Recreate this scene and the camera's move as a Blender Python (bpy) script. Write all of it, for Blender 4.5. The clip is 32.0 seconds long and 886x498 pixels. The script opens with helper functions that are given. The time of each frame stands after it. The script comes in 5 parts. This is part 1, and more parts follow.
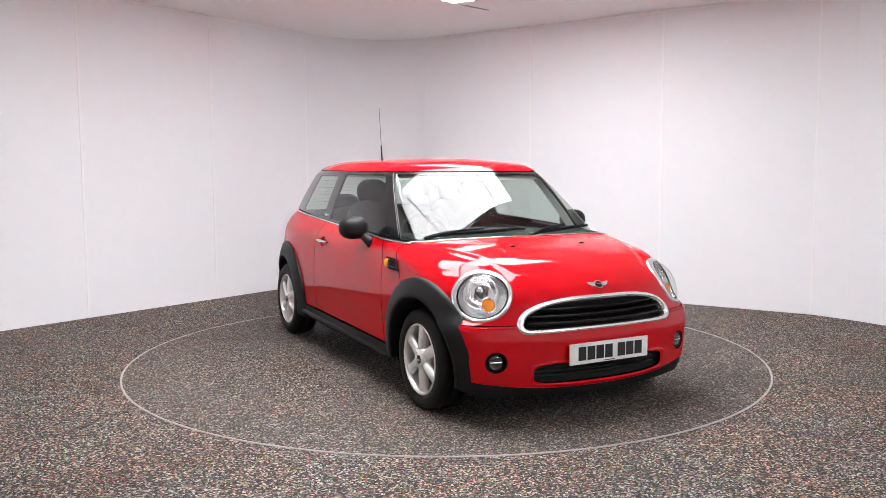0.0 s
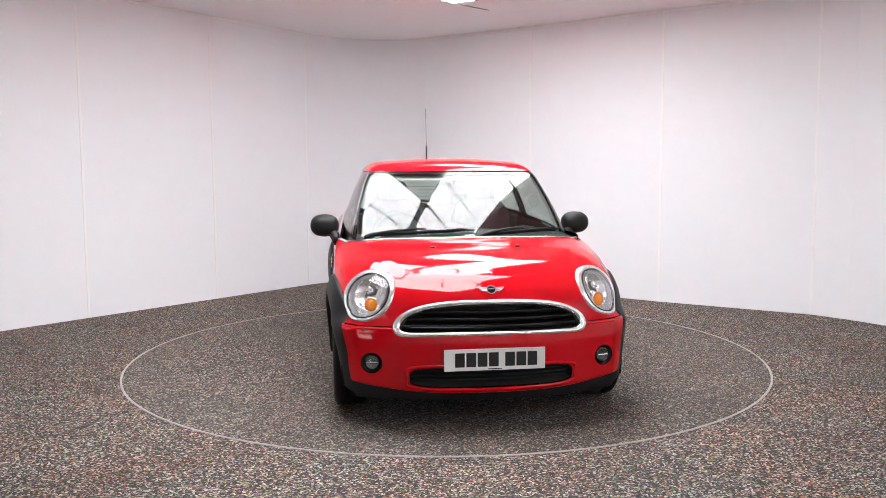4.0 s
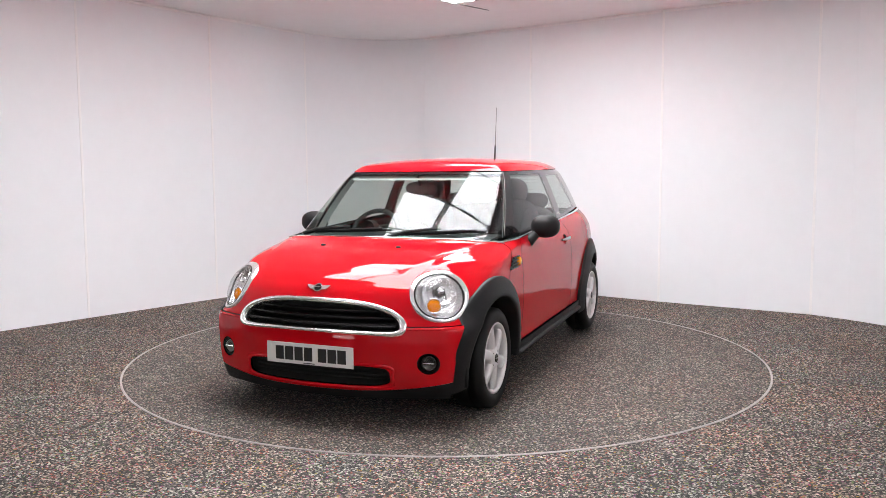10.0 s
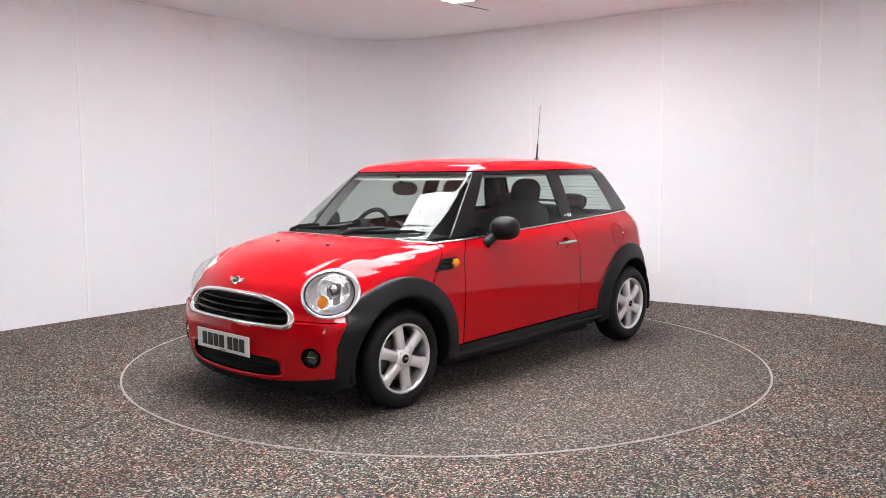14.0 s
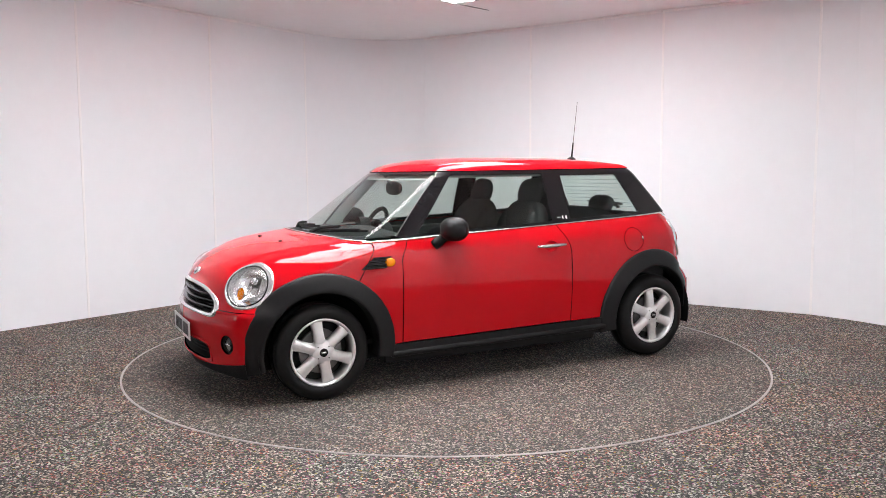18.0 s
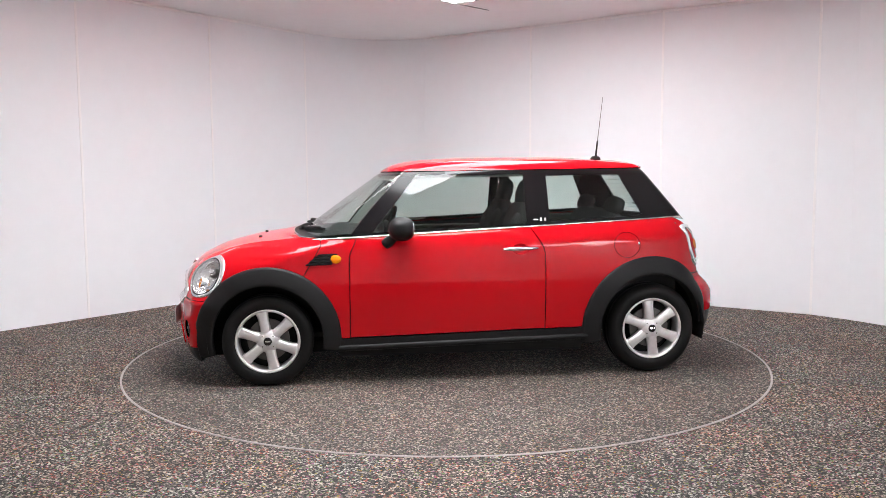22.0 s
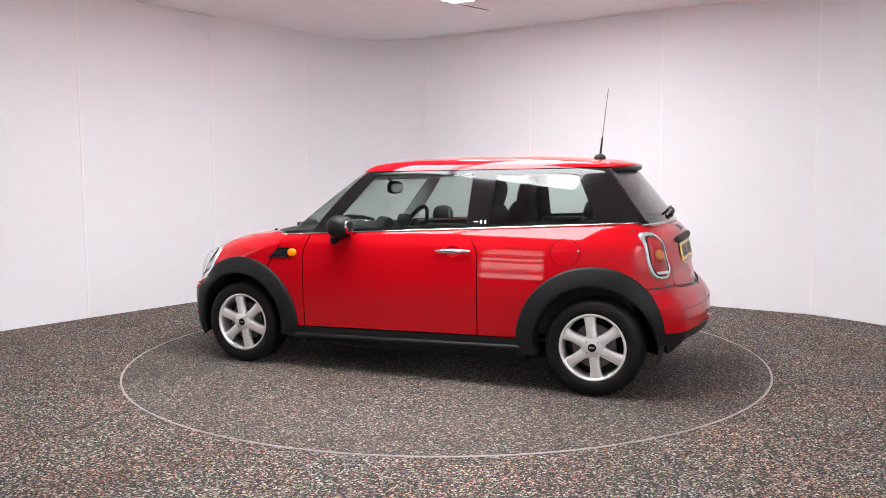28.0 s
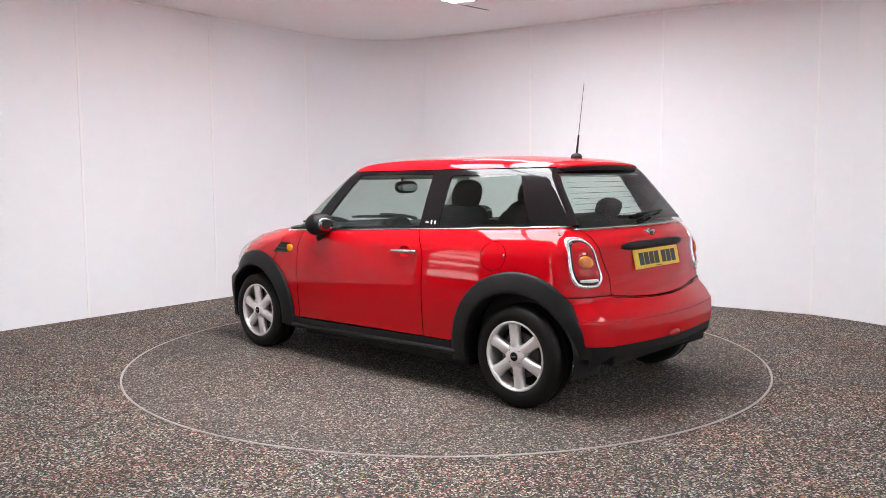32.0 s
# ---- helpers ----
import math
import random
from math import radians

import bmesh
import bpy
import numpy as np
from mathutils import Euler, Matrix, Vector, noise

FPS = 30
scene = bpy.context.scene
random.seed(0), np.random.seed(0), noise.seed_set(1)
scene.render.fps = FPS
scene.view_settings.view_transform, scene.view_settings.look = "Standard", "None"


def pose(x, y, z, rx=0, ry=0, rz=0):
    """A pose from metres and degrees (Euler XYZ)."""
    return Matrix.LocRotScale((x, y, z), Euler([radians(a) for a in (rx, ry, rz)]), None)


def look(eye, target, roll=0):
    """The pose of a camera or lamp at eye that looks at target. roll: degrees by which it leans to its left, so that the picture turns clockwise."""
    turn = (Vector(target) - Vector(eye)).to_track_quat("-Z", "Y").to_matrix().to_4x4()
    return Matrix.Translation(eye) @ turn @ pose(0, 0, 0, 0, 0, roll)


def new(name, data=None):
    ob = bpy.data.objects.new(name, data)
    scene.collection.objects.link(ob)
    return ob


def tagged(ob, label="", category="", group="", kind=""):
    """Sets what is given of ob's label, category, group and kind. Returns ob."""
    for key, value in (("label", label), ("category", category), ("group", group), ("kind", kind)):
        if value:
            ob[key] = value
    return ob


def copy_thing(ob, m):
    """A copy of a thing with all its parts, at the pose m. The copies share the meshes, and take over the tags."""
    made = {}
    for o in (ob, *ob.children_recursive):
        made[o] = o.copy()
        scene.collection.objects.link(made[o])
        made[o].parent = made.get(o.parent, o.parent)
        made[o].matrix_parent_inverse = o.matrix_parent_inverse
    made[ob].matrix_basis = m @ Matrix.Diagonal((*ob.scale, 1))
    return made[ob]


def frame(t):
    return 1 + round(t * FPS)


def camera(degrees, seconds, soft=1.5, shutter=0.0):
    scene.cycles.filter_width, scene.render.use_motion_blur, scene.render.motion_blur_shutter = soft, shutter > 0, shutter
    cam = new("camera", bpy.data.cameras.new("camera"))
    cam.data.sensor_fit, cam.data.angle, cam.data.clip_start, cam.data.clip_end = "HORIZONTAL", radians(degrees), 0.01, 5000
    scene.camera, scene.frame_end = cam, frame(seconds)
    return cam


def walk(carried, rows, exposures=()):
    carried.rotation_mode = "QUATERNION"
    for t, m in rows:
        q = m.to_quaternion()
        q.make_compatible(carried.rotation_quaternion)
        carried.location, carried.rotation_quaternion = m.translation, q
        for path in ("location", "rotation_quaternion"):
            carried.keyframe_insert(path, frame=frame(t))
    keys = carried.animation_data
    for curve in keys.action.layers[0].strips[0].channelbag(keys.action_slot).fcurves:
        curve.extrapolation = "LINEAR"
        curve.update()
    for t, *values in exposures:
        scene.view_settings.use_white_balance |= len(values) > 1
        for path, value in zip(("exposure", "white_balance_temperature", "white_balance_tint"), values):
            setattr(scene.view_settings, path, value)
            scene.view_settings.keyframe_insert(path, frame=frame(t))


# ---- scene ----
# ---------------------------------------------------------------- camera
cam = camera(57.04, 32.0, soft=0.85)
EYE = Vector((0.0, -5.903, 1.311))
YAW, PITCH = radians(-0.169), radians(-5.309)
AIM = EYE + Vector((math.sin(YAW) * math.cos(PITCH), math.cos(YAW) * math.cos(PITCH), math.sin(PITCH)))
walk(cam, [(0.0, look(EYE, AIM, -0.296)), (32.0, look(EYE, AIM, -0.296))], [(0.0, 0.0), (32.0, 0.0)])

# ---------------------------------------------------------------- light
world = bpy.data.worlds.new("studio_world")
world.use_nodes = True
world.node_tree.nodes["Background"].inputs[0].default_value = (0.9, 0.9, 1.0, 1)
world.node_tree.nodes["Background"].inputs[1].default_value = 0.02
scene.world = world
PANEL_GLOW = 16.9

# ---------------------------------------------------------------- materials
def material(name):
    m = bpy.data.materials.new(name)
    m.use_nodes = True
    n = m.node_tree.nodes
    return m, n, m.node_tree.links, n["Principled BSDF"]


def plain(name, colour, rough=0.5, metal=0.0, coat=0.0, grain=0.0, scale=60.0, bump=0.0, spec=0.5):
    """A plain surface with a little uneven tone and fine relief."""
    m, n, l, b = material(name)
    b.inputs["Base Color"].default_value = (*colour, 1)
    b.inputs["Roughness"].default_value = rough
    b.inputs["Metallic"].default_value = metal
    b.inputs["Coat Weight"].default_value = coat
    b.inputs["Coat Roughness"].default_value = 0.03
    b.inputs["Specular IOR Level"].default_value = spec
    if grain or bump:
        co = n.new("ShaderNodeTexCoord")
        big, fine = n.new("ShaderNodeTexNoise"), n.new("ShaderNodeTexNoise")
        big.inputs["Scale"].default_value, fine.inputs["Scale"].default_value = scale * 0.07, scale
        big.inputs["Detail"].default_value = fine.inputs["Detail"].default_value = 3
        for t in (big, fine):
            l.new(co.outputs["Object"], t.inputs["Vector"])
    if grain:
        add = n.new("ShaderNodeMath")
        add.operation = "ADD"
        l.new(big.outputs["Fac"], add.inputs[0]), l.new(fine.outputs["Fac"], add.inputs[1])
        ramp = n.new("ShaderNodeMapRange")
        ramp.inputs[1].default_value, ramp.inputs[2].default_value = 0.6, 1.4
        ramp.inputs[3].default_value, ramp.inputs[4].default_value = 1 - grain, 1 + grain
        l.new(add.outputs[0], ramp.inputs[0])
        mul = n.new("ShaderNodeVectorMath")
        mul.operation = "SCALE"
        mul.inputs[0].default_value = colour
        l.new(ramp.outputs[0], mul.inputs["Scale"])
        l.new(mul.outputs[0], b.inputs["Base Color"])
    if bump:
        bp = n.new("ShaderNodeBump")
        bp.inputs["Strength"].default_value, bp.inputs["Distance"].default_value = bump, 0.002
        l.new(fine.outputs["Fac"], bp.inputs["Height"])
        l.new(bp.outputs[0], b.inputs["Normal"])
    return m


def glass(name, tint, gloss_least=0.058, rough=0.0):
    """A thin pane: tinted see-through, mirror gloss that grows towards grazing views."""
    m, n, l, b = material(name)
    n.remove(b)
    clear, gloss, mix, lean = (n.new("ShaderNode" + k) for k in ("BsdfTransparent", "BsdfGlossy", "MixShader", "LayerWeight"))
    clear.inputs[0].default_value = (*tint, 1)
    gloss.inputs["Roughness"].default_value = rough
    lean.inputs[0].default_value = 0.5
    power, ramp = n.new("ShaderNodeMath"), n.new("ShaderNodeMapRange")
    power.operation = "POWER"
    power.inputs[1].default_value = 4.5
    ramp.inputs[3].default_value, ramp.inputs[4].default_value = gloss_least, 1.0
    l.new(lean.outputs["Facing"], power.inputs[0]), l.new(power.outputs[0], ramp.inputs[0])
    l.new(ramp.outputs[0], mix.inputs[0])
    l.new(clear.outputs[0], mix.inputs[1]), l.new(gloss.outputs[0], mix.inputs[2])
    l.new(mix.outputs[0], n["Material Output"].inputs[0])
    return m


def glow(name, colour, strength):
    m, n, l, b = material(name)
    b.inputs["Base Color"].default_value = (0.8, 0.8, 0.8, 1)
    b.inputs["Emission Color"].default_value = (*colour, 1)
    b.inputs["Emission Strength"].default_value = strength
    return m


def granule_floor(name, seed, tone=1.0, vivid=1.0, contrast=1.0, warm=(1.05, 0.985, 0.90), patchy=1.0):
    """Bound rubber granules in grey, black, cream, rust and green, with larger worn patches."""
    m, n, l, b = material(name)
    co, mp = n.new("ShaderNodeTexCoord"), n.new("ShaderNodeMapping")
    mp.inputs["Location"].default_value = (seed, seed * 0.7, 0)
    l.new(co.outputs["Object"], mp.inputs["Vector"])
    vor = n.new("ShaderNodeTexVoronoi")
    vor.inputs["Scale"].default_value = 122
    l.new(mp.outputs[0], vor.inputs["Vector"])
    sep = n.new("ShaderNodeSeparateColor")
    l.new(vor.outputs["Color"], sep.inputs[0])
    ramp = n.new("ShaderNodeValToRGB")
    r = ramp.color_ramp
    r.interpolation = "CONSTANT"
    stops = [(0.0, (0.006, 0.006, 0.006)), (0.36, (0.028, 0.027, 0.026)), (0.48, (0.09, 0.084, 0.080)), (0.58, (0.20, 0.187, 0.178)),
             (0.68, (0.44, 0.41, 0.39)), (0.80, (0.80, 0.76, 0.72)), (0.89, (0.40, 0.13, 0.10)), (0.94, (0.14, 0.25, 0.09)), (0.965, (0.36, 0.13, 0.28)), (0.985, (0.45, 0.34, 0.08))]
    deep = lambda c: tuple(max(sum(c) / 3 + (k - sum(c) / 3) * vivid, 0.003) * w for k, w in zip(c, warm))
    stops = [(k, tuple(0.15 * w + (v - 0.15 * w) * contrast for v, w in zip(deep(c), warm))) for k, c in stops]
    r.elements[0].color, r.elements[1].position = (*stops[0][1], 1), stops[1][0]
    r.elements[1].color = (*stops[1][1], 1)
    for pos, c in stops[2:]:
        r.elements.new(pos).color = (*c, 1)
    l.new(sep.outputs[0], ramp.inputs[0])
    patch = n.new("ShaderNodeTexNoise")
    patch.inputs["Scale"].default_value, patch.inputs["Detail"].default_value = 1.3, 4
    l.new(mp.outputs[0], patch.inputs["Vector"])
    rng = n.new("ShaderNodeMapRange")
    rng.inputs[1].default_value, rng.inputs[2].default_value = 0.3, 0.7
    rng.inputs[3].default_value, rng.inputs[4].default_value = 0.85 * tone, 1.15 * tone
    l.new(patch.outputs["Fac"], rng.inputs[0])
    mul = n.new("ShaderNodeVectorMath")
    mul.operation = "SCALE"
    # broad patches where rust-coloured or greenish-grey granules prevail
    drift, tint = n.new("ShaderNodeTexNoise"), n.new("ShaderNodeValToRGB")
    drift.inputs["Scale"].default_value, drift.inputs["Detail"].default_value = 1.9, 5
    drift.inputs["Roughness"].default_value = 0.62
    l.new(mp.outputs[0], drift.inputs["Vector"]), l.new(drift.outputs["Fac"], tint.inputs[0])
    tint.color_ramp.elements[0].position, tint.color_ramp.elements[1].position = 0.36, 0.66
    tint.color_ramp.elements[0].color = (1 - 0.10 * patchy, 1 + 0.01 * patchy, 1 + 0.05 * patchy, 1)
    tint.color_ramp.elements[1].color = (1 + 0.10 * patchy, 1 - 0.06 * patchy, 1 - 0.14 * patchy, 1)
    blend = n.new("ShaderNodeVectorMath")
    blend.operation = "MULTIPLY"
    l.new(ramp.outputs[0], blend.inputs[0]), l.new(tint.outputs[0], blend.inputs[1])
    l.new(blend.outputs[0], mul.inputs[0]), l.new(rng.outputs[0], mul.inputs["Scale"])
    l.new(mul.outputs[0], b.inputs["Base Color"])
    b.inputs["Roughness"].default_value = 0.75
    bp = n.new("ShaderNodeBump")
    bp.inputs["Strength"].default_value, bp.inputs["Distance"].default_value = 0.7, 0.004
    bp.invert = True
    l.new(vor.outputs["Distance"], bp.inputs["Height"])
    l.new(bp.outputs[0], b.inputs["Normal"])
    return m


RED = plain("red_paint", (0.54, 0.003, 0.009), 0.5, coat=0.8, grain=0.02, scale=300, spec=0.0)
BLACK_PLASTIC = plain("grained_black_plastic", (0.0095, 0.009, 0.0095), 0.5, grain=0.12, scale=400, bump=0.25, spec=0.25)
BLACK_SATIN = plain("satin_black", (0.009, 0.008, 0.009), 0.16, grain=0.05, scale=300, spec=0.3)
BLACK_GLOSS = plain("gloss_black", (0.007, 0.006, 0.007), 0.12, coat=0.6, spec=0.2)
DARK = plain("dark_void", (0.006, 0.006, 0.006), 0.8)
RUBBER = plain("tyre_rubber", (0.0085, 0.008, 0.008), 0.5, grain=0.15, scale=90, bump=0.2, spec=0.22)
ALLOY = plain("silver_alloy", (0.83, 0.805, 0.80), 0.33, metal=0.55, coat=0.4, grain=0.05, scale=80)
CHROME = plain("chrome", (0.80, 0.80, 0.81), 0.07, metal=1.0, grain=0.02)
BRIGHT = plain("bright_satin_chrome", (0.88, 0.87, 0.88), 0.20, metal=0.85, grain=0.02)
STEEL = plain("brake_steel", (0.16, 0.15, 0.145), 0.45, metal=0.9, grain=0.1)
CLOTH = plain("dark_seat_cloth", (0.030, 0.029, 0.031), 0.9, grain=0.2, scale=350, bump=0.4)
TRIM_DARK = plain("dark_dash_trim", (0.020, 0.020, 0.021), 0.7, grain=0.15, scale=250, bump=0.3)
TRIM_LIGHT = plain("light_grey_headlining", (0.42, 0.43, 0.42), 0.85, grain=0.05, scale=200)
PLATE_WHITE = plain("white_plate", (0.82, 0.82, 0.80), 0.35, coat=0.3, grain=0.02)
PLATE_YELLOW = plain("yellow_plate", (0.85, 0.55, 0.02), 0.35, coat=0.3, grain=0.02)
PLATE_INK = plain("black_ink", (0.015, 0.015, 0.015), 0.4)
AMBER = plain("amber_lens", (0.95, 0.27, 0.0), 0.25, spec=0.3, coat=0.4)
TAIL_AMBER = plain("dull_amber_lens", (0.62, 0.17, 0.03), 0.2, coat=0.6)
TAIL_RED = plain("red_lens", (0.42, 0.012, 0.015), 0.12, coat=0.5, spec=0.3)
REFLECTOR = plain("lamp_reflector", (0.92, 0.92, 0.93), 0.24, metal=0.8, coat=0.3)
GLASS_CLEAR = glass("windscreen_glass", (0.78, 0.86, 0.82))
GLASS_TINT = glass("green_tinted_glass", (0.72, 0.80, 0.76))
GLASS_LENS = glass("lamp_glass", (0.97, 0.97, 0.97), 0.05)
MIRROR = plain("mirror_glass", (0.35, 0.36, 0.37), 0.02, metal=1.0)
WALL = plain("white_wall_panel", (0.895, 0.902, 0.93), 0.55, grain=0.015, scale=9, bump=0.02)
CEILING = plain("ceiling_paint", (0.955, 0.935, 0.945), 0.7, grain=0.02, scale=7)
WALL_JOINT = plain("joint_strip", (0.95, 0.94, 0.945), 0.4, grain=0.03)
FLOOR = granule_floor("granule_floor", 3.0, 0.54, 1.25, 1.0)
TABLE = granule_floor("granule_turntable", 11.0, 0.47, 0.9, 0.80, (1.09, 0.98, 0.87), 0.5)
RING = plain("worn_steel_ring", (0.42, 0.39, 0.38), 0.5, metal=0.4, grain=0.2, scale=30)
LAMP_GLOW = glow("luminous_panel", (0.967, 0.985, 1.012), PANEL_GLOW)
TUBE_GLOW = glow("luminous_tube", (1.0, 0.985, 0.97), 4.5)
LAMP_FRAME = plain("dark_lamp_frame", (0.05, 0.05, 0.05), 0.5, metal=0.3)


# ---------------------------------------------------------------- mesh helpers
def mesh_object(name, verts, faces, mat, parent=None, label="", smooth=True, normals=None):
    me = bpy.data.meshes.new(name)
    me.from_pydata([tuple(map(float, v)) for v in verts], [], [tuple(map(int, f)) for f in faces])
    me.polygons.foreach_set("use_smooth", [smooth] * len(me.polygons))
    if normals is not None:
        me.normals_split_custom_set_from_vertices([tuple(map(float, v)) for v in normals])
    me.materials.append(mat)
    ob = new(name, me)
    if parent is not None:
        ob.parent = parent
    if label:
        ob["label"] = label
    return ob


def part(name, bm, mat, parent=None, label="", smooth=False):
    """Links a bmesh as one mesh object under a thing or a part."""
    bmesh.ops.recalc_face_normals(bm, faces=bm.faces)
    me = bpy.data.meshes.new(name)
    bm.to_mesh(me)
    bm.free()
    me.polygons.foreach_set("use_smooth", [smooth] * len(me.polygons))
    me.materials.append(mat)
    ob = new(name, me)
    if parent is not None:
        ob.parent = parent
    if label:
        ob["label"] = label
    return ob


def box(x0, x1, y0, y1, z0, z1, bevel=0.0, segments=2):
    bm = bmesh.new()
    bmesh.ops.create_cube(bm, size=1.0)
    for v in bm.verts:
        v.co = Vector((x0 if v.co.x < 0 else x1, y0 if v.co.y < 0 else y1, z0 if v.co.z < 0 else z1))
    if bevel:
        bmesh.ops.bevel(bm, geom=bm.edges[:], offset=bevel, segments=segments, affect="EDGES", profile=0.5)
    return bm


def turned(profile, segs=48, axis="y", centre=(0, 0, 0), closed=False):
    """A profile of (radius, along) turned about an axis through centre."""
    bm = bmesh.new()
    rings = []
    for i in range(segs):
        a = 2 * math.pi * i / segs
        ring = []
        for r, h in profile:
            p = (r * math.cos(a), h, r * math.sin(a)) if axis == "y" else (h, r * math.cos(a), r * math.sin(a)) if axis == "x" else (r * math.cos(a), r * math.sin(a), h)
            ring.append(bm.verts.new(Vector(p) + Vector(centre)))
        rings.append(ring)
    k = len(profile)
    for i in range(segs):
        for j in range(k if closed else k - 1):
            q = (rings[i][j], rings[(i + 1) % segs][j], rings[(i + 1) % segs][(j + 1) % k], rings[i][(j + 1) % k])
            bm.faces.new(q)
    return bm


def tube(points, radius, sides=8, closed=False):
    """A round rod along points; radius may be one number or one for each point."""
    bm = bmesh.new()
    pts = [Vector(p) for p in points]
    n = len(pts)
    rad = radius if hasattr(radius, "__len__") else [radius] * n
    rings, up = [], Vector((0.13, 0.21, 0.97)).normalized()
    for i, p in enumerate(pts):
        a = pts[(i - 1) % n] if closed or i else p
        b = pts[(i + 1) % n] if closed or i < n - 1 else p
        d = (b - a).normalized()
        side = d.cross(up)
        if side.length < 1e-3:
            side = d.cross(Vector((1, 0, 0)))
        side.normalize()
        over = side.cross(d)
        rings.append([bm.verts.new(p + rad[i] * (math.cos(2 * math.pi * k / sides) * side + math.sin(2 * math.pi * k / sides) * over)) for k in range(sides)])
    for i in range(n if closed else n - 1):
        for k in range(sides):
            bm.faces.new((rings[i][k], rings[(i + 1) % n][k], rings[(i + 1) % n][(k + 1) % sides], rings[i][(k + 1) % sides]))
    if not closed:
        bm.faces.new(rings[0]), bm.faces.new(rings[-1])
    return bm


def blob(centre, size, power=2.6, nu=28, nv=18, turn=None):
    """A rounded cushion form: a superellipsoid with half sizes size."""
    bm = bmesh.new()
    sp = lambda c: math.copysign(abs(c) ** (2 / power), c)
    rows = []
    for j in range(nv + 1):
        b = math.pi * (j / nv - 0.5)
        row = []
        for i in range(nu):
            a = 2 * math.pi * i / nu
            v = Vector((size[0] * sp(math.cos(b)) * sp(math.cos(a)), size[1] * sp(math.cos(b)) * sp(math.sin(a)), size[2] * sp(math.sin(b))))
            if turn is not None:
                v = turn @ v
            row.append(bm.verts.new(v + Vector(centre)))
        rows.append(row)
    for j in range(nv):
        for i in range(nu):
            bm.faces.new((rows[j][i], rows[j][(i + 1) % nu], rows[j + 1][(i + 1) % nu], rows[j + 1][i]))
    bmesh.ops.remove_doubles(bm, verts=bm.verts[:], dist=1e-5)
    return bm


# ---------------------------------------------------------------- the studio
CEIL = 2.92
# corners of the room in plan, from behind the camera round to it again
WALL_LEFT = [(-5.30, -1.15), (-3.286, 1.513), (-2.42, 2.65), (-1.62, 3.70)]
WALL_CORNER = [tuple((1 - t) ** 3 * np.array(a) + 3 * t * (1 - t) ** 2 * np.array(b) + 3 * t * t * (1 - t) * np.array(c) + t**3 * np.array(d)) for t in np.linspace(0, 1, 25)
               for a, b, c, d in [((-1.62, 3.70), (-1.32, 4.08), (-0.75, 4.38), (-0.25, 4.06))]]
WALL_RIGHT = [(-0.25, 4.06), (0.95, 3.24), (2.164, 2.314), (3.353, 1.515)]
WALL_BEND = [(3.353, 1.515), (3.565, 1.248), (3.744, 0.948), (4.35, -0.30)]


def wall(name, pts, label):
    """An upright wall of panels that follows pts, 8 cm thick outwards."""
    bm = bmesh.new()
    low_in, up_in, low_out, up_out = [], [], [], []
    for i, p in enumerate(pts):
        a, b = Vector(pts[max(i - 1, 0)]), Vector(pts[min(i + 1, len(pts) - 1)])
        d = (b - a).normalized()
        out = Vector((-d.y, d.x))
        q = Vector(p) + out * 0.08
        low_in.append(bm.verts.new((p[0], p[1], -0.02))), up_in.append(bm.verts.new((p[0], p[1], CEIL + 0.06)))
        low_out.append(bm.verts.new((q.x, q.y, -0.02))), up_out.append(bm.verts.new((q.x, q.y, CEIL + 0.06)))
    for i in range(len(pts) - 1):
        bm.faces.new((low_in[i], low_in[i + 1], up_in[i + 1], up_in[i]))
        bm.faces.new((low_out[i + 1], low_out[i], up_out[i], up_out[i + 1]))
        bm.faces.new((up_in[i], up_in[i + 1], up_out[i + 1], up_out[i]))
        bm.faces.new((low_in[i + 1], low_in[i], low_out[i], low_out[i + 1]))
    for k in (0, -1):
        bm.faces.new((low_in[k], up_in[k], up_out[k], low_out[k]))
    ob = part(name, bm, WALL, None, label, smooth=name == "wall_corner")
    if name == "wall_corner":
        ob.data.set_sharp_from_angle(angle=radians(40))
    return tagged(ob, label, "wall", kind="structure")


